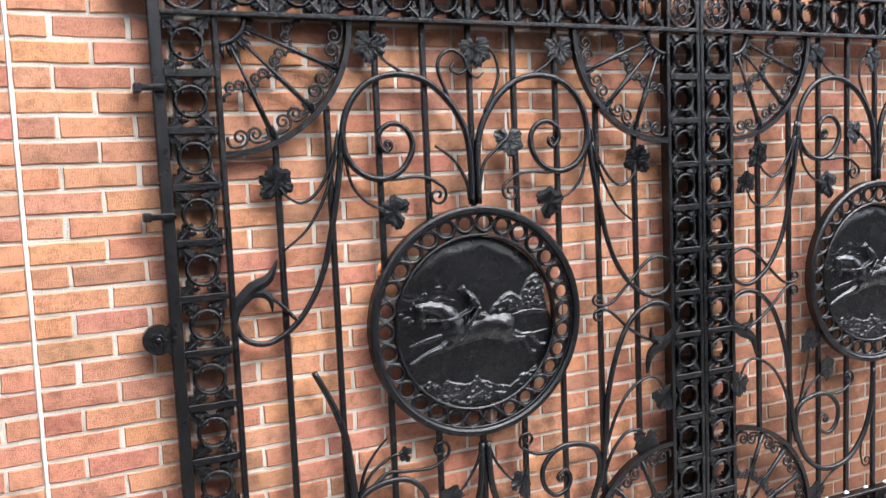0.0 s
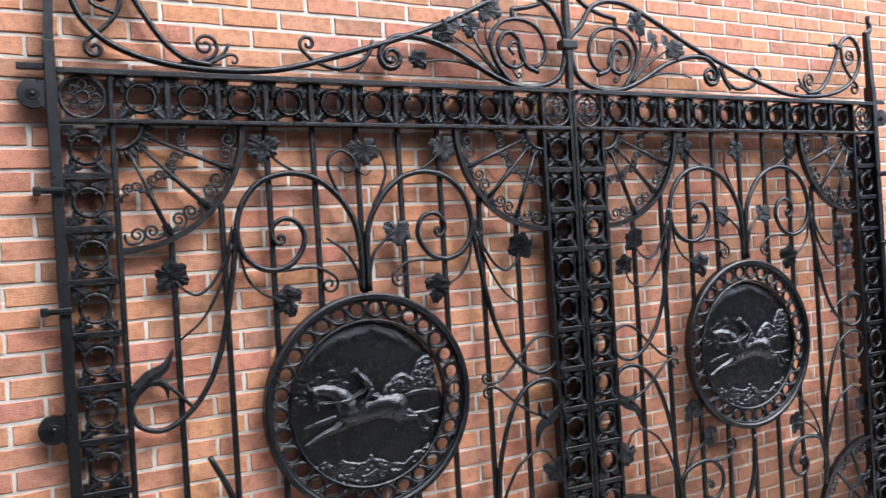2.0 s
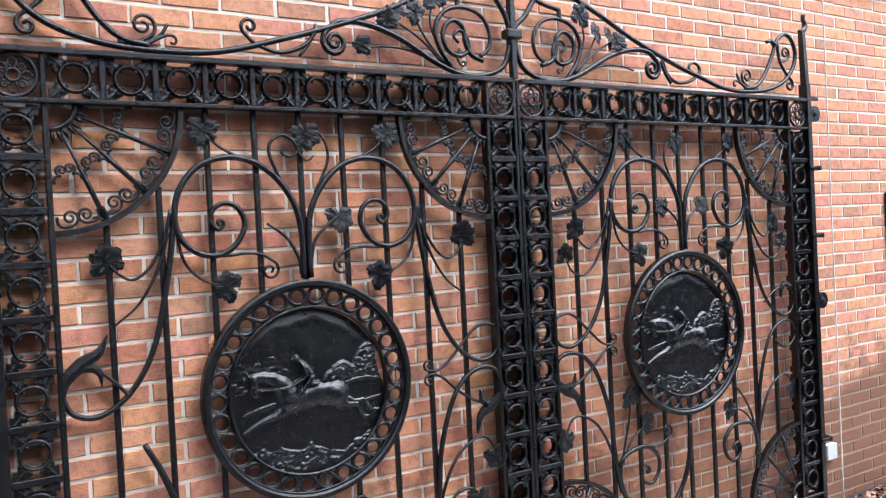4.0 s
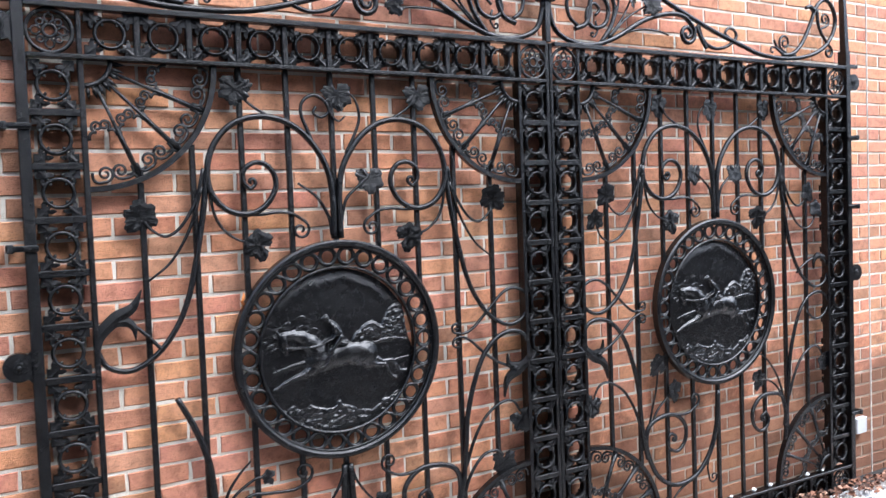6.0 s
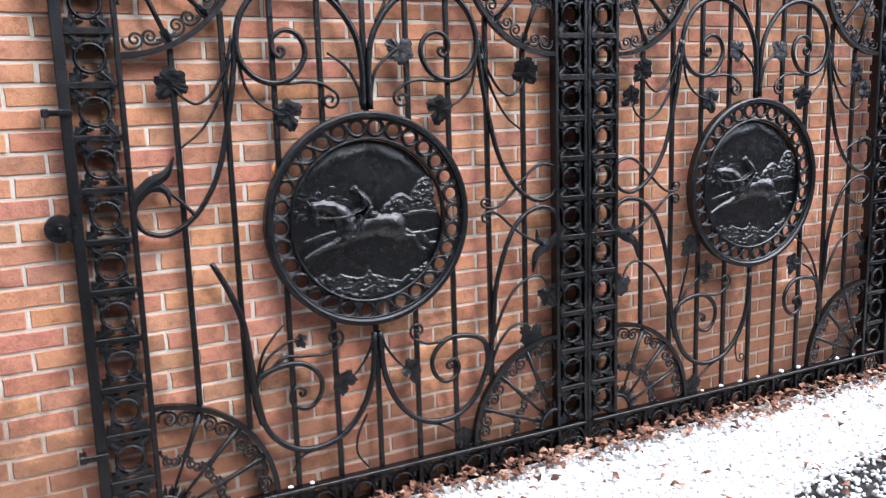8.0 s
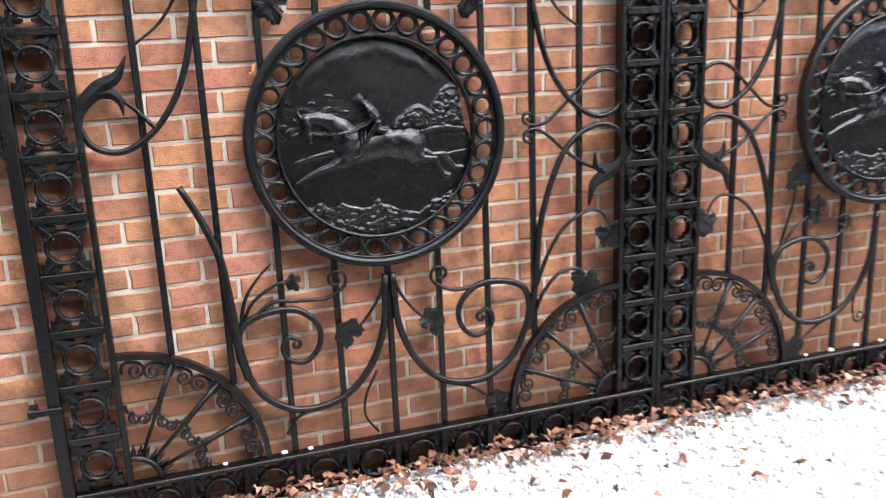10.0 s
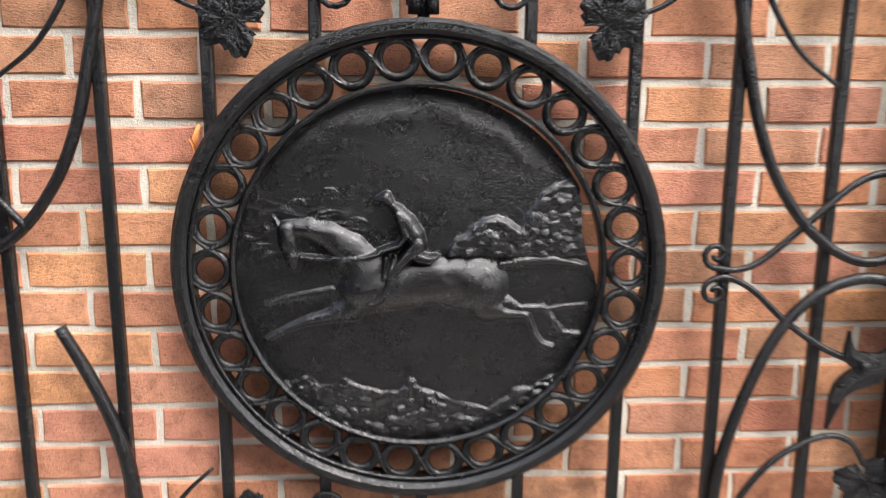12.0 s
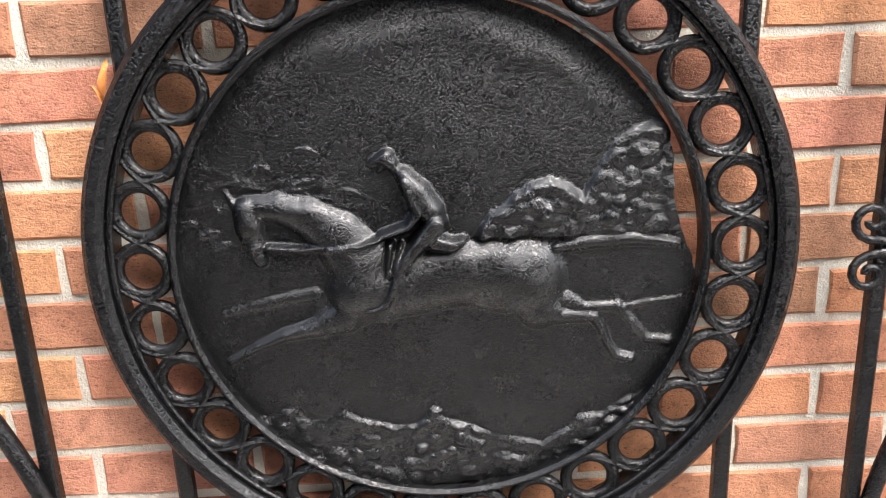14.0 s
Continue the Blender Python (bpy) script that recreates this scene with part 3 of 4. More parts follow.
    swell(66, -34, 14, 26, -3.5)
    swell(-150, 74, 26, 8, 2.0)
    swell(-207, 66, 7, 7, 2.0)
    swell(-196, 44, 8, 10, -2.0)
    swell(-191, 12, 4, 3, -3.0)
    # saddle, rein and the seated shape, plain
    limb([(2, 32, 11), (21, 28, 9), (33, 33, 4.6)], 4.0, 2.0, lift=15.0)
    limb([(-60, 38, 2.8), (-80, 33, 2.6), (-118, 30, 2.4)], 3.0, 1.0, lift=18.5)
    limb([(-118, 30, 2.4), (-150, 29, 2.4), (-187, 32, 2.8)], 3.0, 1.0, lift=12.0)
    limb([(-48, 31, 5), (-53, -3, 3.5)], 2.0, 1.5, lift=17.0)
    limb([(-36, 30, 3), (-48, -2, 3)], 2.0, 1.5, lift=17.0)
    limb([(-30, 109, 9.5), (-16, 90, 15), (-1, 68, 14.5), (2, 53, 14)], 16.0, 4.0, lift=2.0)
    limb([(-48, 127, 9.6), (-43, 122, 8)], 12.0, 3.0, lift=1.5)
    limb([(-47, 131, 8), (-64, 124, 3.2)], 9.0, 2.0, lift=3.0)
    limb([(-53, 119, 5.2), (-57, 114, 2.8)], 7.0, 2.0)
    limb([(-42, 119, 6), (-32, 110, 7)], 10.0, 3.0)
    limb([(-28, 101, 8), (-15, 66, 7.2), (-27, 51, 6), (-58, 41, 5.2)], 8.0, 2.5, lift=11.0)
    limb([(4, 53, 13.5), (-17, 30, 11), (-39, 4, 8.4), (-46, -18, 6.4), (-56, -38, 5.2), (-68, -45, 4), (-81, -45, 2.6)], 8.0, 2.5, lift=15.5)
    H *= 0.94 + 0.12 * smooth_noise(46, 71)
    for _ in range(4):
        pad = np.pad(H, 1, mode="edge")
        H = 0.5 * H + 0.125 * (pad[:-2, 1:-1] + pad[2:, 1:-1] + pad[1:-1, :-2] + pad[1:-1, 2:])
    # domed plate; its upper edge has slumped in soft folds
    R = np.hypot(X, Z)
    base = 10.0 * np.clip(1 - (R / 302) ** 2, 0, 1) + 2.2 * smooth_noise(5, 4) + 1.5 * smooth_noise(14, 5) + 0.5 * smooth_noise(60, 6)
    fold = 262 + 20 * (smooth_noise(8, 14) - 0.5) + 14 * (smooth_noise(19, 15) - 0.5)
    arch = np.clip((Z - 120) / 90, 0, 1)
    base += arch * (1.6 * np.exp(-((R - fold) / 16) ** 2) + 1.6 * smooth_noise(22, 61) * np.clip((R - 190) / 60, 0, 1) - 2.0 * np.clip((R - fold - 8) / 20, 0, 1))
    Y = -(1.0 + 0.95 * H + base)
    # the rim has broken away beside the tall trees and, ragged, at the foot
    side = np.interp(Z, [-40, -12, 22, 53, 76, 162, 185], [310, 299, 287, 277, 269, 265, 310]) + 5 * (smooth_noise(60, 12) - 0.5)
    keep = R < 302.0
    if broken:
        keep &= (X < side) & ((Z > -291 + 9 * smooth_noise(44, 13)) | (np.abs(X - 10) > 62))
    idx = -np.ones((n, n), int)
    idx[keep] = np.arange(keep.sum())
    verts = np.stack([X[keep], Y[keep], Z[keep]], 1) / 1000.0
    q = keep[:-1, :-1] & keep[1:, :-1] & keep[1:, 1:] & keep[:-1, 1:]
    faces = np.stack([idx[:-1, :-1][q], idx[1:, :-1][q], idx[1:, 1:][q], idx[:-1, 1:][q]], 1)
    me = bpy.data.meshes.new("relief_disc")
    me.from_pydata(verts.tolist(), [], faces.tolist())
    me.materials.append(CAST)
    for f in me.polygons:
        f.use_smooth = True
    return me


RELIEFS = {False: relief_mesh(True), True: relief_mesh(False)}


def band(r0, r1, y0, y1, bead, seg=96):
    """A flat ring of rectangular section with softened front edges."""
    bm = bmesh.new()
    rings = []
    for i in range(seg):
        a = 2 * math.pi * i / seg
        c, s = math.cos(a), math.sin(a)
        rings.append([bm.verts.new((r * c, y, r * s)) for r, y in ((r0, y1), (r0, y0 + bead), (r0 + bead, y0), (r1 - bead, y0), (r1, y0 + bead), (r1, y1))])
    for i in range(seg):
        u, v = rings[i], rings[(i + 1) % seg]
        for k in range(6):
            bm.faces.new((u[k], u[(k + 1) % 6], v[(k + 1) % 6], v[k]))
    return bm


def hoop_mesh():
    bm = bmesh.new()
    torus(bm, 0, 0, 0, 0.0290, 0.0076, 28, 8, 1.0)
    me = bpy.data.meshes.new("hoop")
    bmesh.ops.recalc_face_normals(bm, faces=bm.faces)
    bm.to_mesh(me)
    bm.free()
    me.materials.append(IRON)
    for f in me.polygons:
        f.use_smooth = True
    return me


HOOP = hoop_mesh()


def web_mesh():
    """The small forked piece that ties two hoops to each other."""
    bm = bmesh.new()
    for s in (-1, 1):
        sweep(bm, spline([(-0.026, s * 0.017), (-0.012, s * 0.006), (0.0, 0.0)], 3), (0.003, 0.0045), y=-0.002, sides=6)
        sweep(bm, spline([(0.0, 0.0), (0.014, s * 0.008), (0.027, s * 0.019)], 3), (0.0045, 0.003), y=-0.002, sides=6)
    me = bpy.data.meshes.new("web")
    bmesh.ops.recalc_face_normals(bm, faces=bm.faces)
    bm.to_mesh(me)
    bm.free()
    me.materials.append(IRON)
    return me


WEB = web_mesh()


def medallion(leaf, x, whole):
    disc = part("medallion", band(0.376, 0.401, -0.026, 0.012, 0.007), IRON, leaf, "round cast-iron medallion with a pierced border of hoops", (x - 0.003, 0, MED_Z))
    disc.scale = (MED_W, 1, MED_H)
    step = part("inner_step", band(0.369, 0.3765, -0.014, 0.014, 0.002), IRON, disc)
    part("rim", band(0.2985, 0.3085, -0.012, 0.014, 0.0042), IRON, disc, at=(-0.002, 0, -0.003))
    r = place(RELIEFS[whole], disc, (-0.008, 0.009, -0.010), scale=(1.004, 1, 1.012))
    tagged(r, "cast relief of a galloping horse before trees")
    count = 30
    for k in range(count):
        a = 2 * math.pi * (k + 0.03) / count
        o = place(HOOP, disc, (0.3420 * math.cos(a), 0.0, 0.3420 * math.sin(a)))
        o.rotation_euler = (0, -a, 0)
        e = a + math.pi / count
        place(WEB, disc, (0.3430 * math.cos(e), -0.003, 0.3430 * math.sin(e)), turn=-e)


# half-bay scrollwork, w from the bay's middle ---------------------------
BIG = [(0.013, 1.467), (0.013, 1.62), (0.033, 1.725), (0.095, 1.82), (0.175, 1.877), (0.27, 1.893), (0.362, 1.865), (0.423, 1.80), (0.449, 1.72), (0.441, 1.643),
       (0.397, 1.586), (0.327, 1.564), (0.262, 1.588), (0.223, 1.643), (0.221, 1.69), (0.247, 1.728), (0.289, 1.738), (0.325, 1.716), (0.332, 1.678), (0.312, 1.652), (0.296, 1.658)]
LOOP = [(0.452, 1.715), (0.465, 1.60), (0.486, 1.48), (0.505, 1.395), (0.528, 1.305), (0.568, 1.213), (0.632, 1.131), (0.713, 1.085), (0.785, 1.102), (0.816, 1.160)]
RETURN = [(0.802, 1.208), (0.750, 1.230), (0.694, 1.213), (0.625, 1.151), (0.555, 1.089), (0.514, 1.071), (0.474, 1.074)]
CROSS = [(0.737, 0.908), (0.667, 0.938), (0.600, 0.984), (0.542, 1.036), (0.500, 1.058), (0.474, 1.055)]
RISE = [(0.462, 0.40), (0.484, 0.50), (0.498, 0.609), (0.511, 0.739), (0.545, 0.864), (0.593, 0.971), (0.656, 1.035), (0.728, 1.058), (0.787, 1.040), (0.816, 0.985)]
FOOT = [(0.011, 0.650), (0.024, 0.485), (0.078, 0.352), (0.175, 0.265), (0.305, 0.251), (0.405, 0.312), (0.459, 0.415), (0.470, 0.490), (0.447, 0.549), (0.371, 0.578),
        (0.285, 0.572), (0.228, 0.515), (0.231, 0.448), (0.275, 0.406), (0.325, 0.420), (0.341, 0.458), (0.322, 0.490), (0.294, 0.480)]


def half_bay(leaf, s, outer, whole):
    """Scrolls of one half of a bay. s: side of the seam; outer: the half away from it; whole: nothing broken off."""
    sign = 1 if outer else -1
    rnd = random.Random(int(s * 3 + sign + 20))

    def at(p):
        return np.array((s * (BAY + sign * p[0]), p[1]))

    flip = s * sign

    def rod(name, pts, r, curl=None, y=-0.006, sides=8, label=""):
        path = spline([at(p) for p in pts])
        if curl:
            path = curled(path, curl[0], curl[1], curl[2] * flip)
        bm = bmesh.new()
        sweep(bm, path, r, y=y + rnd.uniform(-0.002, 0.002), sides=sides)
        return part(name, bm, IRON, leaf, label, smooth=True)

    def leaf_at(kind, p, turn, k=1.0, y=-0.007):
        o = place(LEAVES[kind], leaf, (*(at(p)[:1]), y, p[1]), turn=turn * flip, scale=(flip * k, 1, k), name="iron_leaf")
        o.rotation_euler = (rnd.uniform(-0.12, 0.2), turn * flip, rnd.uniform(-0.2, 0.2))
        return o

    rod("scroll", BIG, (0.0115, 0.011, 0.0105, 0.009, 0.006), (0.016, 0.9, -1))
    rod("tendril", [(0.227, 1.892), (0.300, 1.936), (0.340, 1.985)], (0.0055, 0.004))
    leaf_at(0, (0.345, 1.985), 3.0)
    rod("tendril", [(0.452, 1.70), (0.43, 1.56), (0.375, 1.49), (0.296, 1.460)], (0.006, 0.004))
    leaf_at(2, (0.285, 1.458), 1.2, 1.1)
    rod("scroll", [(0.395, 1.586), (0.345, 1.568), (0.285, 1.562), (0.22, 1.567), (0.165, 1.560), (0.118, 1.532)], (0.0065, 0.0045), (0.034, 1.35, -1 * -1))
    if outer and not whole:
        rod("tendril", [(0.066, 1.775), (0.091, 1.837), (0.117, 1.906), (0.108, 1.950), (0.067, 1.972), (0.026, 1.950), (0.014, 1.915), (0.043, 1.896), (0.071, 1.910), (0.061, 1.932)], (0.0065, 0.006, 0.005))
        rod("tendril", [(0.019, 1.936), (0.002, 1.901), (-0.023, 1.883), (-0.048, 1.901)], (0.0045, 0.003))
    elif not outer:
        rod("tendril", [(0.045, 1.770), (0.080, 1.833), (0.102, 1.894), (0.091, 1.956), (0.058, 1.986), (0.030, 1.985)], (0.006, 0.004))
        leaf_at(0, (0.022, 1.975), 3.0)
    if whole or not outer:
        rod("tendril", [(0.012, 1.50), (0.036, 1.599), (0.084, 1.648), (0.125, 1.682)], (0.007, 0.004))
        leaf_at(2, (0.135, 1.676), 3.1, 1.1)
    else:
        rod("broken_tendril", [(0.02, 1.481), (0.029, 1.542), (0.071, 1.615), (0.138, 1.665)], (0.007, 0.0045))
    # side leaf
    rod("tendril", [(0.462, 1.72), (0.489, 1.62), (0.540, 1.535), (0.59, 1.503), (0.632, 1.524), (0.655, 1.552)], (0.0065, 0.004))
    leaf_at(2, (0.666, 1.566 if outer else 1.59), 0.2, 1.15)
    if whole:
        rod("tendril", [(0.470, 1.66), (0.508, 1.53), (0.575, 1.425), (0.645, 1.388), (0.70, 1.412), (0.726, 1.462)], (0.0065, 0.004))
        leaf_at(2, (0.729, 1.482), 0.1, 1.0)
    else:
        rod("tendril", [(0.470, 1.66), (0.512, 1.53), (0.575, 1.425), (0.652, 1.362)], (0.0065, 0.0035))
    # loops
    if outer:
        if whole:
            rod("scroll", LOOP + [(0.802, 1.206), (0.752, 1.236), (0.68, 1.226), (0.606, 1.190), (0.575, 1.165)], (0.0105, 0.009, 0.007, 0.005))
        else:
            rod("scroll", LOOP, (0.0105, 0.0095, 0.009))
        bm = bmesh.new()
        if not whole:
            blade(bm, spline([at(p) for p in ((0.816, 1.15), (0.806, 1.205), (0.755, 1.255), (0.705, 1.285), (0.676, 1.338))]), (0.014, 0.036, 0.044, 0.028, 0.002), -0.018, -0.004)
        blade(bm, spline([at(p) for p in ((0.785, 1.232), (0.735, 1.243), (0.706, 1.222), (0.70, 1.178))]), (0.02, 0.034, 0.022, 0.002), -0.016, -0.005)
        part("acanthus_leaf", bm, IRON, leaf)
        if not whole:
            rod("tendril", [(0.725, 1.240), (0.68, 1.205), (0.617, 1.135)], (0.006, 0.007))
    else:
        rod("scroll", LOOP + RETURN, (0.0105, 0.009, 0.006, 0.0045), (0.022, 1.2, -1))
        rod("scroll", CROSS, (0.0065, 0.0045), (0.022, 1.2, 1))
    if whole or not outer:
        if outer:
            rod("scroll", RISE + [(0.770, 0.930), (0.705, 0.922), (0.640, 0.965)], (0.0105, 0.008, 0.006))
        else:
            rod("scroll", RISE, (0.0115, 0.010, 0.009))
            bm = bmesh.new()
            blade(bm, spline([at(p) for p in ((0.817, 0.985), (0.805, 0.935), (0.755, 0.898), (0.705, 0.865), (0.686, 0.795))]), (0.014, 0.036, 0.046, 0.03, 0.002), -0.018, -0.004)
            blade(bm, spline([at(p) for p in ((0.785, 0.918), (0.735, 0.915), (0.713, 0.930), (0.708, 0.968))]), (0.02, 0.034, 0.022, 0.002), -0.016, -0.005)
            bmesh.ops.create_uvsphere(bm, u_segments=8, v_segments=6, radius=0.009, matrix=Matrix.Translation((at((0.737, 0))[0], -0.018, 0.908)))
            part("acanthus_leaf", bm, IRON, leaf)
        rod("tendril", [(0.500, 0.549), (0.541, 0.649), (0.599, 0.731), (0.679, 0.777), (0.732, 0.769), (0.763, 0.725)], (0.007, 0.0045))
        leaf_at(2, (0.772, 0.692), 2.8, 1.1)
        if not outer and not whole:
            rod("tendril", [(0.486, 0.440), (0.521, 0.517), (0.580, 0.578), (0.640, 0.586), (0.674, 0.562)], (0.007, 0.005))
            leaf_at(1, (0.678, 0.532), 3.1, 1.15)
    else:
        rod("broken_stem", [(0.449, 0.38), (0.469, 0.487), (0.479, 0.606), (0.494, 0.754), (0.532, 0.869), (0.583, 0.975)], (0.014, 0.015, 0.012, 0.010))
    if outer and not whole:
        rod("tendril", [(0.465, 0.50), (0.440, 0.617), (0.400, 0.68), (0.352, 0.727)], (0.007, 0.003))
        rod("tendril", [(0.458, 0.535), (0.417, 0.613), (0.343, 0.661), (0.305, 0.662)], (0.006, 0.004))
        leaf_at(1, (0.292, 0.660), 1.3, 0.55)
    elif whole and not outer:
        rod("tendril", [(0.462, 0.50), (0.430, 0.617), (0.402, 0.71), (0.388, 0.80)], (0.006, 0.004))
        leaf_at(0, (0.387, 0.812), 0.2)
        rod("tendril", [(0.458, 0.52), (0.405, 0.605), (0.345, 0.655), (0.295, 0.682)], (0.006, 0.004))
        leaf_at(0, (0.287, 0.686), 1.0, 0.9)
        rod("tendril", [(0.078, 0.352), (0.090, 0.29), (0.080, 0.235)], (0.005, 0.0035), (0.028, 1.2, -1))
    elif whole:
        rod("tendril", [(0.462, 0.48), (0.420, 0.590), (0.350, 0.645), (0.285, 0.657)], (0.006, 0.004))
        leaf_at(0, (0.270, 0.660), 1.3, 0.9)
        rod("tendril", [(0.462, 0.50), (0.425, 0.63), (0.345, 0.745), (0.250, 0.805)], (0.007, 0.004))
    # foot scroll and its small companions
    if whole and outer:
        rod("scroll", [(0.462, 0.33), (0.472, 0.44)] + FOOT[8:], (0.0105, 0.010, 0.008, 0.006), (0.016, 0.9, 1))
        return
    rod("scroll", FOOT, (0.0115, 0.0115, 0.0105, 0.008, 0.006), (0.016, 0.9, 1))
    if outer:
        rod("scroll", [(0.430, 0.553), (0.362, 0.606), (0.285, 0.602), (0.200, 0.598), (0.150, 0.620)], (0.007, 0.0045), (0.036, 1.3, -1))
        rod("tendril", [(0.055, 0.34), (0.094, 0.266), (0.101, 0.193), (0.062, 0.130)], (0.005, 0.0035))
        rod("tendril", [(0.216, 0.254), (0.309, 0.231), (0.352, 0.178)], (0.006, 0.004))
    else:
        rod("scroll", [(0.380, 0.579), (0.290, 0.573), (0.210, 0.570), (0.150, 0.598)], (0.007, 0.0045), (0.034, 1.3, -1))
        rod("tendril", [(0.178, 0.258), (0.262, 0.226), (0.335, 0.170)], (0.006, 0.004))
        leaf_at(2, (0.352, 0.150), 1.0, 1.05)
    if whole:
        return
    rod("tendril", [(0.012, 0.642), (0.038, 0.576), (0.090, 0.507), (0.130, 0.482)], (0.006, 0.0035))
    leaf_at(1, (0.136, 0.477), 0.7, 1.0)


# crest, u from the seam --------------------------------------------------
def crest(leaf, s):
    rnd = random.Random(40 + int(s))

    def rod(name, pts, r, curl=None, y=-0.004):
        path = spline([np.array((s * p[0], p[1])) for p in pts])
        if curl:
            path = curled(path, curl[0], curl[1], curl[2] * s)
        bm = bmesh.new()
        sweep(bm, path, r, y=y + rnd.uniform(-0.003, 0.003), sides=8)
        return part(name, bm, IRON, leaf, smooth=True)

    def leaf_at(kind, p, turn, k=1.0):
        o = place(LEAVES[kind], leaf, (s * p[0], -0.012, p[1]), scale=(s * k, 1, k), name="iron_leaf")
        o.rotation_euler = (rnd.uniform(-0.3, 0.3), turn * s, rnd.uniform(-0.3, 0.3))

    # the long arm, a little straighter on the whole leaf
    if s > 0:
        arm = [(0.073, 2.489), (0.133, 2.570), (0.211, 2.601), (0.305, 2.600), (0.398, 2.571), (0.525, 2.516), (0.656, 2.454), (0.775, 2.407), (0.972, 2.336), (1.160, 2.282), (1.278, 2.250), (1.437, 2.237)]
    else:
        arm = [(0.040, 2.498), (0.098, 2.567), (0.176, 2.599), (0.268, 2.589), (0.377, 2.548), (0.57, 2.456), (0.775, 2.380), (0.994, 2.310), (1.227, 2.248), (1.437, 2.236)]
    rod("crest_scroll", [(0.016, 2.36), (0.016, 2.434)] + arm + [(1.616, 2.253), (1.755, 2.300), (1.840, 2.375), (1.868, 2.46), (1.836, 2.53), (1.780, 2.552), (1.718, 2.512), (1.668, 2.42),
                         (1.602, 2.322), (1.535, 2.268), (1.455, 2.252)], (0.0115, 0.0115, 0.011, 0.0105, 0.010))
    rod("crest_scroll", [(1.722, 2.50), (1.732, 2.42), (1.770, 2.362), (1.828, 2.312)], (0.009, 0.006), (0.032, 1.1, -1))
    rod("crest_scroll", [(1.70, 2.49), (1.67, 2.508), (1.635, 2.50)], (0.014, 0.009))
    rod("crest_scroll", [(1.742, 2.40), (1.80, 2.42)], (0.007, 0.005), (0.036, 1.4, 1))
    rod("crest_scroll", [(1.55, 2.258), (1.50, 2.256), (1.452, 2.278)], (0.008, 0.005), (0.042, 1.5, -1))
    rod("crest_scroll", [(1.48, 2.252), (1.42, 2.286), (1.393, 2.325)], (0.007, 0.006))
    rod("crest_scroll", [(1.47, 2.250), (1.41, 2.284), (1.385, 2.290)], (0.007, 0.004), (0.020, 0.7, 1))
    rod("crest_scroll", [(0.014, 2.44), (0.016, 2.36), (0.052, 2.271), (0.150, 2.229), (0.270, 2.231), (0.389, 2.274), (0.528, 2.348), (0.669, 2.390), (0.776, 2.390), (0.832, 2.352)],
        (0.0115, 0.011, 0.012, 0.011, 0.008), (0.050, 1.7, -1))
    rod("crest_scroll", [(0.289, 2.238), (0.352, 2.320), (0.371, 2.400), (0.326, 2.470), (0.240, 2.494), (0.155, 2.470), (0.114, 2.405), (0.122, 2.340), (0.165, 2.302)], (0.010, 0.009, 0.008))
    rod("crest_scroll", [(0.150, 2.288), (0.206, 2.310), (0.230, 2.358), (0.239, 2.414), (0.278, 2.440), (0.319, 2.419), (0.335, 2.373), (0.313, 2.319), (0.258, 2.300), (0.216, 2.330),
                         (0.224, 2.380), (0.258, 2.402), (0.284, 2.378), (0.262, 2.352)], (0.011, 0.010, 0.009, 0.006))
    rod("crest_scroll", [(0.262, 2.33), (0.272, 2.29), (0.258, 2.265)], (0.005, 0.004), (0.014, 0.9, -1))
    rod("crest_scroll", [(0.260, 2.496), (0.259, 2.528), (0.250, 2.534), (0.161, 2.553), (0.085, 2.588), (0.018, 2.66)], (0.010, 0.010))
    if s > 0:
        rod("crest_scroll", [(0.873, 2.360), (0.904, 2.293), (0.972, 2.258), (1.061, 2.272), (1.124, 2.316), (1.112, 2.351), (1.073, 2.357), (1.051, 2.332), (1.077, 2.316)], (0.009, 0.008, 0.006))
        rod("crest_scroll", [(0.861, 2.352), (0.886, 2.300), (0.923, 2.253)], (0.008, 0.0085))
    else:
        rod("crest_scroll", [(0.868, 2.36), (0.915, 2.295), (1.010, 2.260), (1.095, 2.282), (1.140, 2.318)], (0.009, 0.006), (0.032, 1.15, 1))
        rod("crest_scroll", [(0.872, 2.37), (0.900, 2.305), (0.942, 2.252)], (0.007, 0.006))
    rod("tendril", [(0.320, 2.262), (0.372, 2.36), (0.392, 2.43), (0.374, 2.512)], (0.006, 0.004))
    rod("tendril", [(0.330, 2.262), (0.410, 2.35), (0.470, 2.45)], (0.006, 0.004))
    rod("tendril", [(0.340, 2.265), (0.440, 2.355), (0.580, 2.43)], (0.006, 0.004))
    rod("tendril", [(0.355, 2.263), (0.490, 2.307), (0.610, 2.312), (0.682, 2.297)], (0.006, 0.004))
    leaf_at(0, (0.372, 2.515), 0.3)
    leaf_at(0, (0.460, 2.450), 0.9, 0.85)
    leaf_at(2, (0.535, 2.446), 0.6, 0.8)
    leaf_at(0, (0.582, 2.418), 2.0, 0.85)
    if s < 0:
        leaf_at(2, (0.69, 2.310), 1.5, 0.8)


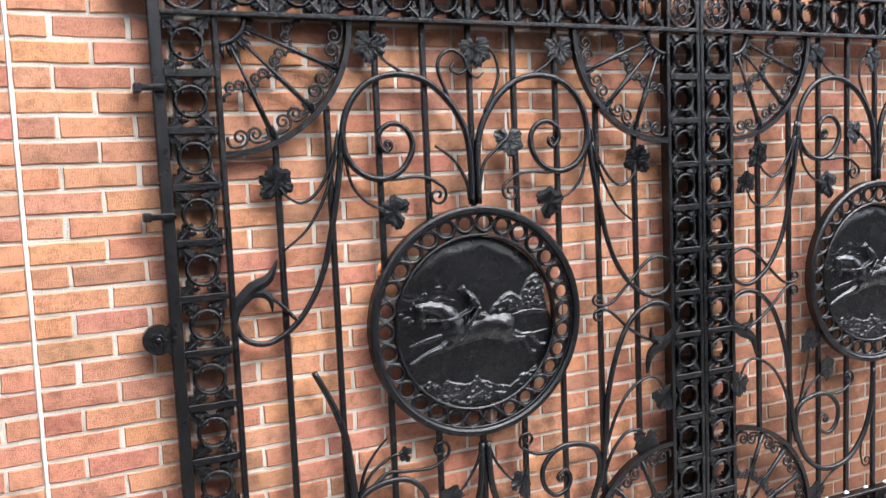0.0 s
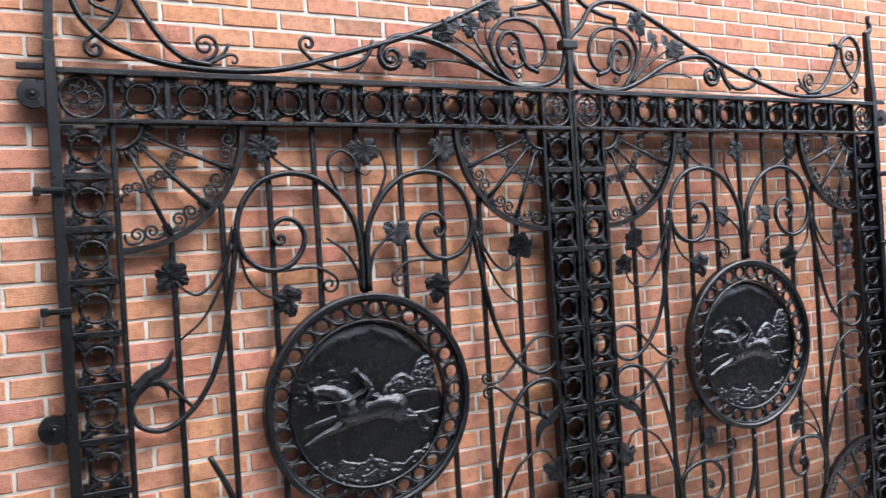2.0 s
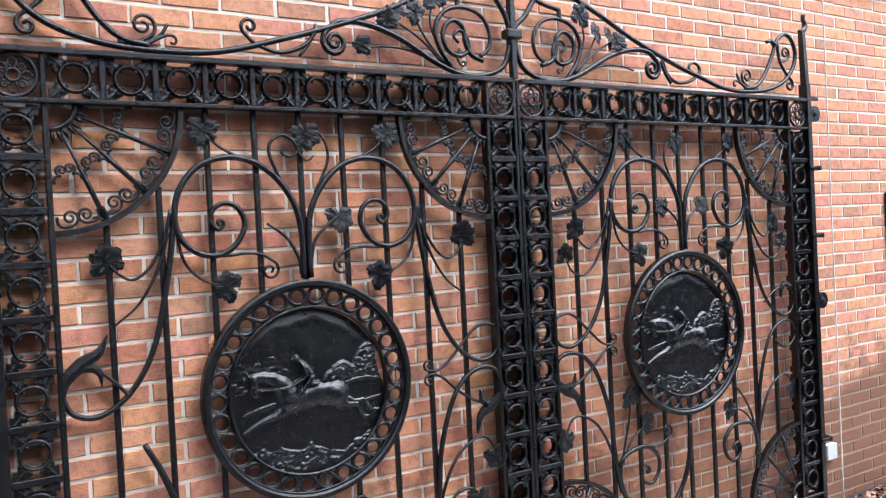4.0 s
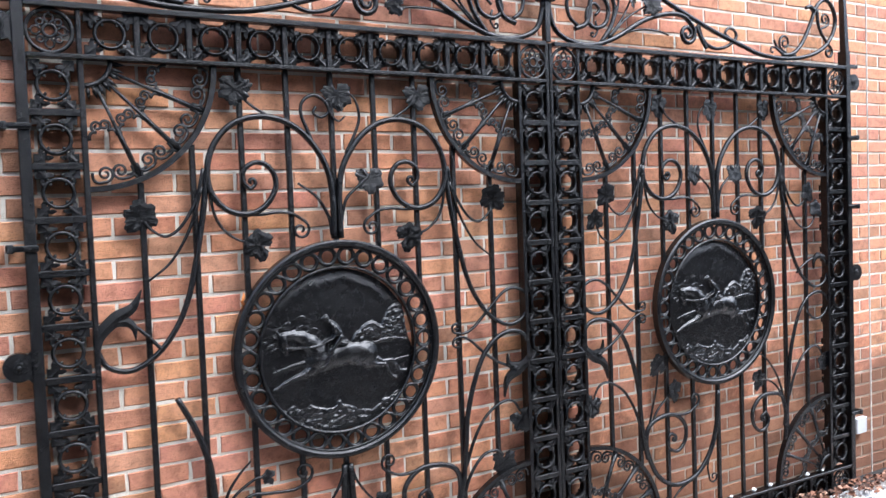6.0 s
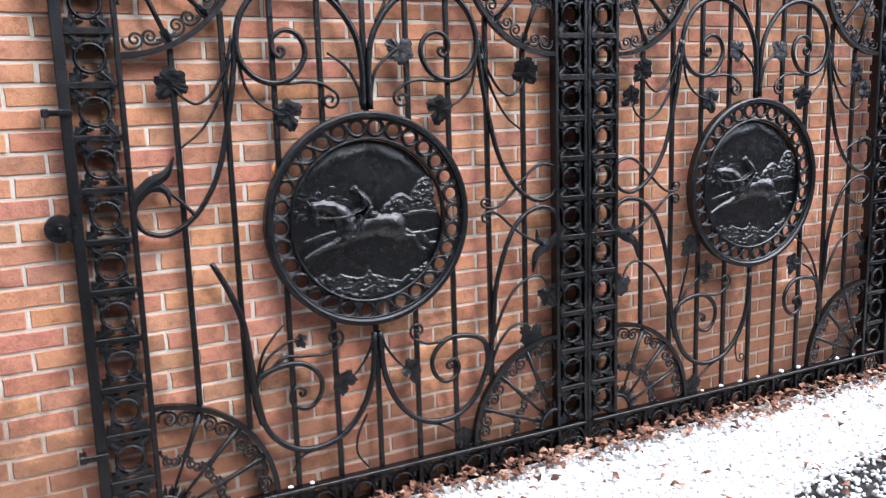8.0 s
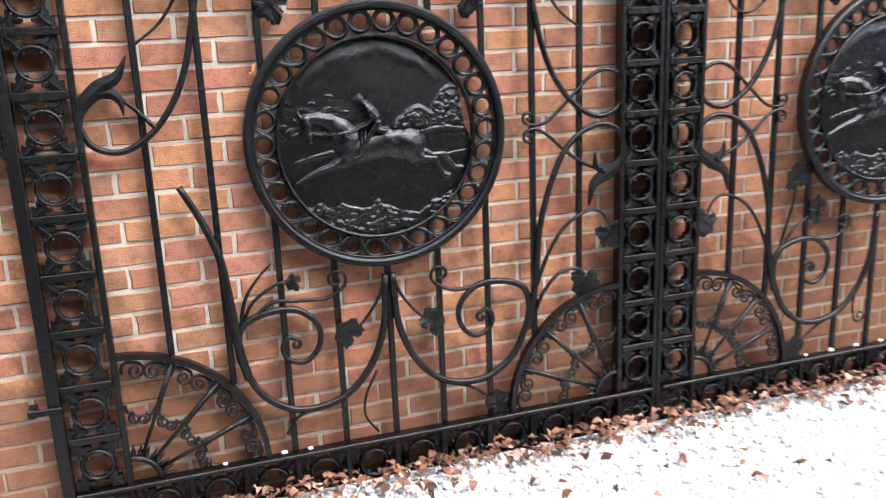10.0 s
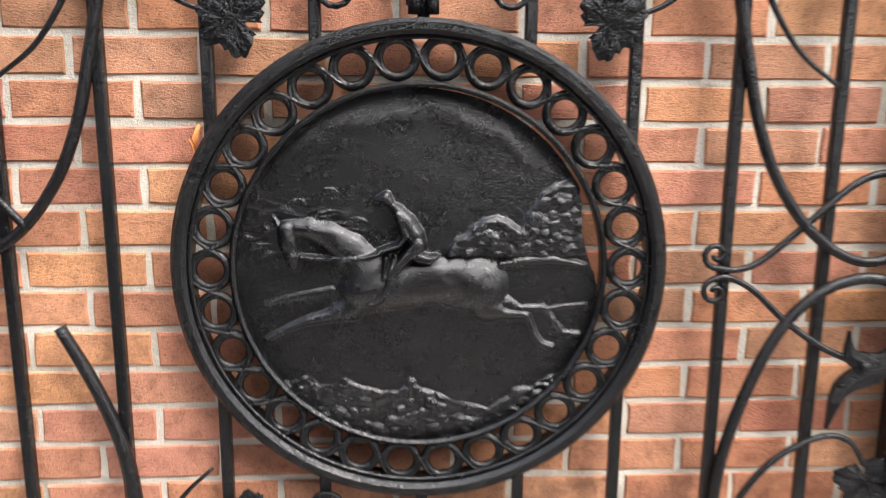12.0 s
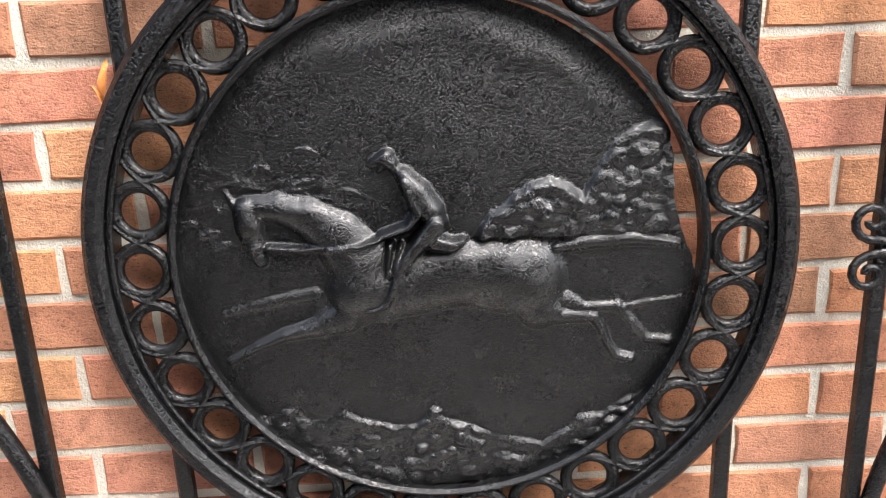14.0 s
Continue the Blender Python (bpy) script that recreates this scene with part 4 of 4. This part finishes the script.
def gate_leaf(s, whole, label):
    leaf = new("iron_gate_leaf")
    leaf.location = (SEAM, 0, 0)
    tagged(leaf, label, "gate", "pair of gate leaves")

    def bar(name, x0, x1, y0, y1, z0, z1, bevel=0.0025):
        bm = bmesh.new()
        box(bm, min(s * x0, s * x1), max(s * x0, s * x1), y0, y1, z0, z1, bevel)
        return part(name, bm, IRON, leaf)

    # stiles of both posts
    bar("stile", 0.0015, 0.018, -0.018, 0.028, -0.055, Z_BEAM1 - 0.002)
    bar("stile", 0.141, 0.157, -0.018, 0.028, -0.055, Z_BEAM0)
    bar("stile", 1.764, 1.781, -0.019, 0.012 if s < 0 else 0.022, -0.055, Z_BEAM0)
    bar("stile", 1.922, 1.955, -0.030, 0.012 if s < 0 else 0.022, -0.055, 2.30)
    # beam and rail
    bar("beam_bar", 0.0205, 1.9215, -0.030, 0.012, Z_BEAM1 - 0.016, Z_BEAM1 + 0.002)
    bar("beam_bar", 0.0205, 1.9215, -0.028, 0.012, Z_BEAM0 + 0.0005, Z_BEAM0 + 0.014)
    bar("rail_bar", 0.0205, 1.9215, -0.030, 0.012, Z_RAIL - 0.014, Z_RAIL)
    bar("rail_bar", 0.0205, 1.9215, -0.030, 0.012, -0.055, -0.038)
    # panels of the posts
    for centre in (POST_IN, POST_OUT):
        for k in range(12):
            z = Z_BEAM0 - PITCH * (k + 0.5)
            ring_panel(leaf, s * centre, z, 0.0615, PITCH / 2 - 0.007)
            if k:
                w0, w1 = (0.0185, 0.1405) if centre < 1 else (1.7815, 1.9215)
                bar("rung", w0, w1, -0.0205, -0.008 + 0.022 * (cast_depth(s * centre) - 1), z + PITCH / 2 - 0.0105, z + PITCH / 2 + 0.0105, 0.0015)
        for z in (2.134, 0.028):
            o = place(ROSETTE[0], leaf, (s * centre, 0, z), name="rosette")
            place(ROSETTE[1], o, (0, 0, 0))
            place(ROSETTE[2], o, (0, 0, 0))
        c = 0.149 if centre < 1 else 1.7725
        for z0, z1 in ((Z_BEAM0 + 0.0145, Z_BEAM1 - 0.0165), (-0.0375, Z_RAIL - 0.0145)):
            bar("divider", c - 0.007, c + 0.007, -0.022, 0.016, z0, z1)
    step = (1.764 - 0.157) / 10
    for k in range(10):
        u = 0.157 + step * (k + 0.5)
        for z, z0, z1 in ((2.134, Z_BEAM0 + 0.0145, Z_BEAM1 - 0.0165), (0.030, -0.0375, Z_RAIL - 0.0145)):
            ring_panel(leaf, s * u, z, 0.072, 0.0665)
            if k:
                bar("divider", u - step / 2 - 0.010, u - step / 2 + 0.010, -0.018, 0.010, z0, z1, 0.003)
    # upright bars; the middle ones are cut by the medallion
    for k in range(9):
        w = (k - 4) * 0.1645
        u = BAY + w
        hw = 0.0095
        top, low = Z_BEAM0, Z_RAIL
        if k in (0, 8):
            top, low = Z_BEAM0 - 0.375, Z_RAIL + 0.375
        elif k in (1, 7):
            top, low = Z_BEAM0 - 0.255, Z_RAIL + 0.255
        if abs(w) < 0.39:
            h = math.sqrt(0.384 ** 2 - w * w)
            bar("upright", u - hw, u + hw, -0.004, 0.014, MED_Z + h, top, 0.003)
            bar("upright", u - hw, u + hw, -0.004, 0.014, low, MED_Z - h, 0.003)
        else:
            bar("upright", u - hw, u + hw, -0.004, 0.014, low, top, 0.003)
    for x, sx in ((0.157, 1), (1.764, -1)):
        fan(leaf, s * x, Z_BEAM0, s * sx, -1)
        fan(leaf, s * x, Z_RAIL, s * sx, 1)
    medallion(leaf, s * BAY, whole)
    half_bay(leaf, s, False, whole)
    half_bay(leaf, s, True, whole)
    crest(leaf, s)

    # outer finial: a bar that ends in an S-shaped tip
    bm = bmesh.new()
    sweep(bm, spline([np.array((s * x, z)) for x, z in ((1.938, 2.30), (1.930, 2.46), (1.925, 2.585))]), (0.020, 0.018, 0.016), y=-0.008, sides=4, flat=1.2)
    sweep(bm, spline([np.array((s * x, z)) for x, z in ((1.91, 2.575), (1.945, 2.588), (1.958, 2.615), (1.944, 2.645), (1.948, 2.668))]), (0.012, 0.016, 0.014, 0.011, 0.012), y=-0.008, sides=8)
    part("finial", bm, IRON, leaf)
    bar("strap", 1.9555, 2.03, -0.022, 0.0, 2.212, 2.232)
    # hinge lugs: a round ear on a short neck
    for z in (2.139, 1.136):
        bm = bmesh.new()
        ear = [(s * (1.990 + 0.043 * math.cos(a)), z + 0.043 * math.sin(a)) for a in np.linspace(-2.25, 2.25, 22)]
        plate(bm, ear + [(s * 1.9553, z + 0.046), (s * 1.9553, z - 0.050)], -0.026, 0.004, 0.002)
        lug = part("hinge_lug", bm, IRON, leaf)
        bm = bmesh.new()
        torus(bm, s * 1.990, -0.028, z, 0.014, 0.004, 18, 6)
        bmesh.ops.create_uvsphere(bm, u_segments=10, v_segments=6, radius=0.009, matrix=Matrix.Translation((s * 1.990, -0.027, z)))
        part("hinge_pin", bm, IRON, lug)
    # wall clips: a strap round the stile that ends in a square head
    for z in (1.848, 1.487, 0.387):
        bm = bmesh.new()
        box(bm, min(s * 1.918, s * 1.996), max(s * 1.918, s * 1.996), -0.0385, -0.0305, z - 0.009, z + 0.009, 0.002)
        box(bm, min(s * 1.918, s * 1.996), max(s * 1.918, s * 1.996), -0.0415, -0.0387, z - 0.002, z + 0.002)
        box(bm, min(s * 1.984, s * 2.006), max(s * 1.984, s * 2.006), -0.042, 0.010, z - 0.013, z + 0.013, 0.003)
        part("wall_clip", bm, IRON, leaf)
    return leaf


left_leaf = gate_leaf(-1, False, "black wrought-iron gate leaf with broken scrolls against brick")
right_leaf = gate_leaf(1, True, "black wrought-iron gate leaf with leafy scrolls against brick")
# bar and collar over the seam
bm = bmesh.new()
box(bm, -0.0135, 0.0135, -0.020, 0.010, Z_BEAM1 + 0.002, 2.78, 0.003)
part("centre_bar", bm, IRON, left_leaf)
bm = bmesh.new()
box(bm, -0.040, 0.040, -0.030, 0.018, 2.386, 2.424, 0.006)
part("collar", bm, IRON, left_leaf)

# ---- things on and by the wall ----
def utility_box():
    ob = new("utility_box")
    ob.location, ob.rotation_euler = wall_point(3.160, 0.263), (0, 0, WALL_TURN)
    tagged(ob, "small white plastic junction box on brick wall", "junction box")
    bm = bmesh.new()
    box(bm, -0.046, 0.046, -0.022, -0.0005, -0.043, 0.043, 0.004)
    part("base", bm, PLASTIC, ob)
    bm = bmesh.new()
    box(bm, -0.048, 0.048, -0.032, -0.0225, -0.045, 0.045, 0.005)
    part("cover", bm, PLASTIC, ob)
    bm = bmesh.new()
    sweep(bm, spline([np.array(p) for p in ((-0.044, 0.03), (-0.06, 0.045), (-0.08, 0.05), (-0.09, 0.06))]), 0.006, y=-0.012)
    part("cable", bm, PLASTIC, ob, smooth=True)


utility_box()


def plaque():
    ob = new("wall_plaque")
    ob.location, ob.rotation_euler = wall_point(3.844, 1.322), (0, 0, WALL_TURN)
    tagged(ob, "dark metal plaque with a pale border on brick", "plaque")
    bm = bmesh.new()
    box(bm, 0, 0.52, -0.022, -0.0005, 0, 0.39, 0.004)
    part("plate", bm, BRONZE, ob)
    bm = bmesh.new()
    for x0, x1, z0, z1 in ((0.018, 0.502, 0.018, 0.024), (0.018, 0.502, 0.366, 0.372), (0.018, 0.024, 0.0245, 0.3655), (0.496, 0.502, 0.0245, 0.3655)):
        box(bm, x0, x1, -0.0245, -0.0225, z0, z1)
    part("border", bm, PALE_PAINT, ob)
    for k in range(6):
        bm = bmesh.new()
        box(bm, 0.07 + 0.02 * (k % 2), 0.45 - 0.03 * (k % 3), -0.0245, -0.0225, 0.07 + 0.045 * k, 0.085 + 0.045 * k)
        part("text_bar", bm, PALE_PAINT, ob)


plaque()


def branch():
    ob = new("bare_branch")
    ob.location, ob.rotation_euler = Vector(wall_point(3.314, 2.894)) - Vector((0, 0.02, 0)), (0, 0, WALL_TURN)
    tagged(ob, "thin bare brown branch trained along the wall", "branch")
    for name, pts, r in (("stem", ((0.02, 0.035), (0.13, 0.012), (0.30, -0.012), (0.48, -0.006), (0.75, 0.03), (1.3, 0.09), (2.2, 0.30)), (0.004, 0.006, 0.012)),
                         ("twig", ((0.48, -0.006), (0.53, 0.04), (0.62, 0.07), (0.72, 0.075)), (0.004, 0.002)),
                         ("twig", ((0.13, 0.012), (0.08, -0.012), (0.0, -0.02)), (0.003, 0.0015)),
                         ("twig", ((0.34, -0.012), (0.37, 0.035), (0.36, 0.075)), (0.003, 0.0015))):
        bm = bmesh.new()
        sweep(bm, spline([np.array(p) for p in pts]), r, y=0.0, sides=6)
        part(name, bm, BARK, ob, smooth=True)


branch()


def curled_leaf(bm, m, length, rnd):
    """A dry leaf: a pointed blade bent along its middle."""
    rows = []
    curl, cup = rnd.uniform(0.2, 1.1), rnd.uniform(0.15, 0.6)
    for i in range(6):
        f = i / 5
        w = 0.36 * length * math.sin(math.pi * min(1, 0.06 + f * 0.94)) ** 0.8 + 0.0006
        y = math.sin(f * math.pi) * curl * 0.3 * length
        jag = 0.16 * length
        rows.append([bm.verts.new(m @ Vector((sx * w * rnd.uniform(0.6, 1.25) + jag * rnd.uniform(-0.4, 0.4), f * length - length / 2 + jag * rnd.uniform(-0.5, 0.5), y + abs(sx) * cup * w + jag * rnd.uniform(-0.6, 0.6)))) for sx in (-1, 0, 1)])
    for u, v in zip(rows, rows[1:]):
        for k in range(2):
            bm.faces.new((u[k], u[k + 1], v[k + 1], v[k]))


rnd = random.Random(77)
bm = bmesh.new()
curled_leaf(bm, pose(0.004, 0, 0.010, 88, 14, 0) @ Matrix.Diagonal((0.22, 1, 0.5, 1)), 0.046, rnd)
curled_leaf(bm, pose(-0.003, -0.004, -0.012, 80, -24, 30) @ Matrix.Diagonal((0.34, 1, 0.8, 1)), 0.030, rnd)
curled_leaf(bm, pose(-0.006, -0.002, -0.026, 85, 30, 20) @ Matrix.Diagonal((0.16, 1, 0.6, 1)), 0.022, rnd)
for v in bm.verts:
    v.co += Vector(noise.noise_vector(v.co * 120)) * 0.003
tagged(mesh_object("fallen_leaf", bm, ORANGE_LEAF, True), "orange dead leaf caught behind the medallion edge", "leaf").location = (-0.310, 0.004, 1.275)

bm = bmesh.new()
for i in range(1900):
    x = rnd.uniform(-1.6, 4.6)
    off = abs(rnd.gauss(0, 0.062)) + 0.022 if rnd.random() < 0.88 else rnd.uniform(0.05, 0.95)
    lie = pose(x, -0.03 - off, rnd.uniform(-0.002, 0.018) + max(0, 0.03 - off * 0.3), rnd.uniform(-28, 28), rnd.uniform(-28, 28), rnd.uniform(0, 360))
    curled_leaf(bm, lie, rnd.uniform(0.012, 0.046), rnd)
tagged(mesh_object("leaf_litter", bm, DRY_LEAF, True), "brown dry leaves drifted along the gate's foot", "leaf litter", kind="stuff")


def chip_shape():
    g = (1 + 5 ** 0.5) / 2
    v = np.array([(-1, g, 0), (1, g, 0), (-1, -g, 0), (1, -g, 0), (0, -1, g), (0, 1, g), (0, -1, -g), (0, 1, -g), (g, 0, -1), (g, 0, 1), (-g, 0, -1), (-g, 0, 1)], float)
    f = np.array([(0, 11, 5), (0, 5, 1), (0, 1, 7), (0, 7, 10), (0, 10, 11), (1, 5, 9), (5, 11, 4), (11, 10, 2), (10, 7, 6), (7, 1, 8),
                  (3, 9, 4), (3, 4, 2), (3, 2, 6), (3, 6, 8), (3, 8, 9), (4, 9, 5), (2, 4, 11), (6, 2, 10), (8, 6, 7), (9, 8, 1)])
    return v / np.linalg.norm(v[0]), f


def gravel():
    r = np.random.RandomState(3)
    v0, f0 = chip_shape()
    vs, fs = [], []
    count = 0
    for i in range(27000):
        x, d = r.uniform(-1.8, 5.2), r.uniform(0.0, 1.9)
        y = -0.05 - d
        edge = 0.70 + 0.10 * math.sin(x * 2.1) + 0.05 * math.sin(x * 5.3 + 1) + 0.09 * r.randn()
        thin = 1.0 if d < edge else max(0.2, 0.85 - (d - edge) * 0.6)
        if d < 0.05:
            thin *= 0.4
        if r.rand() > thin:
            continue
        size = r.uniform(0.006, 0.0135) * (1.25 if r.rand() < 0.12 else 1.0)
        q = Euler(tuple(r.uniform(0, 6.28, 3))).to_matrix()
        pts = v0 * (1 + 0.22 * r.randn(12, 1)) * np.array((1.0, r.uniform(0.6, 1.0), r.uniform(0.5, 0.85))) * size
        pts = pts @ np.array(q).T
        pts += (x, y, -0.026 + (0.017 if d < edge else 0.0) * r.rand() + size * 0.55)
        vs.append(pts)
        fs.append(f0 + 12 * count)
        count += 1
    me = bpy.data.meshes.new("gravel")
    me.from_pydata(np.concatenate(vs).tolist(), [], np.concatenate(fs).tolist())
    me.materials.append(MARBLE)
    tagged(new("gravel", me), "white marble chips spread beside the gate", "gravel", kind="stuff")


gravel()

# bed of chips under the loose ones
bm = bmesh.new()
nx, ny = 120, 14
grid = [[bm.verts.new((-1.8 + 7.0 * i / nx, -0.03 - (0.70 + 0.10 * math.sin((-1.8 + 7.0 * i / nx) * 2.1)) * j / ny, -0.020 - (0.014 if j == ny else 0.0) + 0.004 * noise.noise((i * 0.9, j * 0.9, 0)))) for j in range(ny + 1)] for i in range(nx + 1)]
for i in range(nx):
    for j in range(ny):
        bm.faces.new((grid[i][j], grid[i][j + 1], grid[i + 1][j + 1], grid[i + 1][j]))
GRIT = make_plain("grey_white_grit", [(0.32, (0.10, 0.095, 0.088)), (0.46, (0.50, 0.485, 0.46)), (0.6, (0.84, 0.825, 0.80))], 90, 0.85, 0.9)
tagged(mesh_object("gravel_bed", bm, GRIT), "bed of fine white marble grit", "gravel bed", kind="structure")

# loose chips on the rail
v0, f0 = chip_shape()
r = np.random.RandomState(9)
for x, size in ((-0.32, 0.011), (-0.24, 0.009), (-0.50, 0.010), (1.78, 0.012), (1.90, 0.013), (2.02, 0.010), (2.18, 0.015), (2.30, 0.015), (2.58, 0.014), (2.70, 0.012), (1.66, 0.008)):
    me = bpy.data.meshes.new("marble_chip")
    me.from_pydata((v0 * (1 + 0.15 * r.randn(12, 1)) * (size, size * 0.8, size * 0.7)).tolist(), [], f0.tolist())
    me.materials.append(MARBLE)
    o = tagged(new("marble_chip", me), "white marble chip lying on the gate's rail", "stone", "chips on the rail")
    o.location = (x, -0.008, Z_RAIL + size * 0.66)


# ---- bricks, last ----
def brick_outline(length, height, rnd):
    """Ten points round a brick's face, slightly worn."""
    hx, hz = length / 2, height / 2
    pts = [(-hx, -hz), (-hx * 0.4, -hz), (hx * 0.35, -hz), (hx, -hz), (hx, 0), (hx, hz), (hx * 0.4, hz), (-hx * 0.3, hz), (-hx, hz), (-hx, 0)]
    return [(x + rnd.uniform(-0.0014, 0.0014), z + rnd.uniform(-0.0013, 0.0013)) for x, z in pts]


def brick_data(length, height, rnd):
    o = brick_outline(length, height, rnd)
    tilt = rnd.uniform(-0.0012, 0.0012)
    verts, faces = [], []
    for inset, y in ((0.0028, 0.0), (0.0, 0.0028), (0.0, 0.012)):
        for x, z in o:
            k = inset * rnd.uniform(0.5, 1.6)
            verts.append((x - math.copysign(k, x) * (abs(x) > length * 0.3), y + tilt * (x / length), z - math.copysign(k, z) * (abs(z) > height * 0.3)))
    faces.append(tuple(range(10)))
    for lay in (0, 10):
        for i in range(10):
            j = (i + 1) % 10
            faces.append((lay + i, lay + 10 + i, lay + 10 + j, lay + j))
    return verts, faces


def lay_wall():
    rnd = random.Random(21)
    joint = 0.0105
    h = COURSE - joint
    shared = []
    for k in range(10):
        v, f = brick_data(MODULE - joint, h, rnd)
        me = bpy.data.meshes.new("brick")
        me.from_pydata(v, [], f)
        me.materials.append(BRICK)
        shared.append(me)
    verts, faces = [], []
    near = 0
    for row in range(-20, 46):
        z = 1.267 + row * COURSE
        shift = -0.012 if row % 2 else -0.012 + MODULE / 2
        for col in range(-20, 36):
            x0 = shift + col * MODULE + joint / 2 + rnd.uniform(-0.003, 0.003)
            x1 = shift + (col + 1) * MODULE - joint / 2 + rnd.uniform(-0.003, 0.003)
            for c in JOINTS:
                if -0.01 < x0 - c < 0.035:
                    x0 = c + 0.0065
                if -0.01 < c - x1 < 0.035:
                    x1 = c - 0.0065
            pieces = [(x0, x1)]
            for c in JOINTS:
                if x0 < c < x1:
                    pieces = [(x0, c - 0.0065), (c + 0.0065, x1)]
            for a, b in pieces:
                if b - a < 0.02:
                    continue
                dy = rnd.uniform(-0.0012, 0.0012)
                mid = (a + b) / 2
                dz = rnd.uniform(-0.0014, 0.0014)
                if len(pieces) == 1 and -0.81 < mid < 1.54 and 0.55 < z < 1.88 and near < 300:
                    o = new("brick", shared[rnd.randrange(10)])
                    o.parent = wall
                    o.location = (mid, dy, z + dz)
                    near += 1
                else:
                    v, f = brick_data(b - a, h, rnd)
                    n = len(verts)
                    verts += [(x + mid, y + dy, zz + z + dz) for x, y, zz in v]
                    faces += [tuple(i + n for i in q) for q in f]
    me = bpy.data.meshes.new("further_bricks")
    me.from_pydata(verts, [], faces)
    me.materials.append(BRICK)
    o = tagged(new("further_bricks", me), "orange-red bricks in running bond", kind="stuff")
    o.parent = wall


lay_wall()
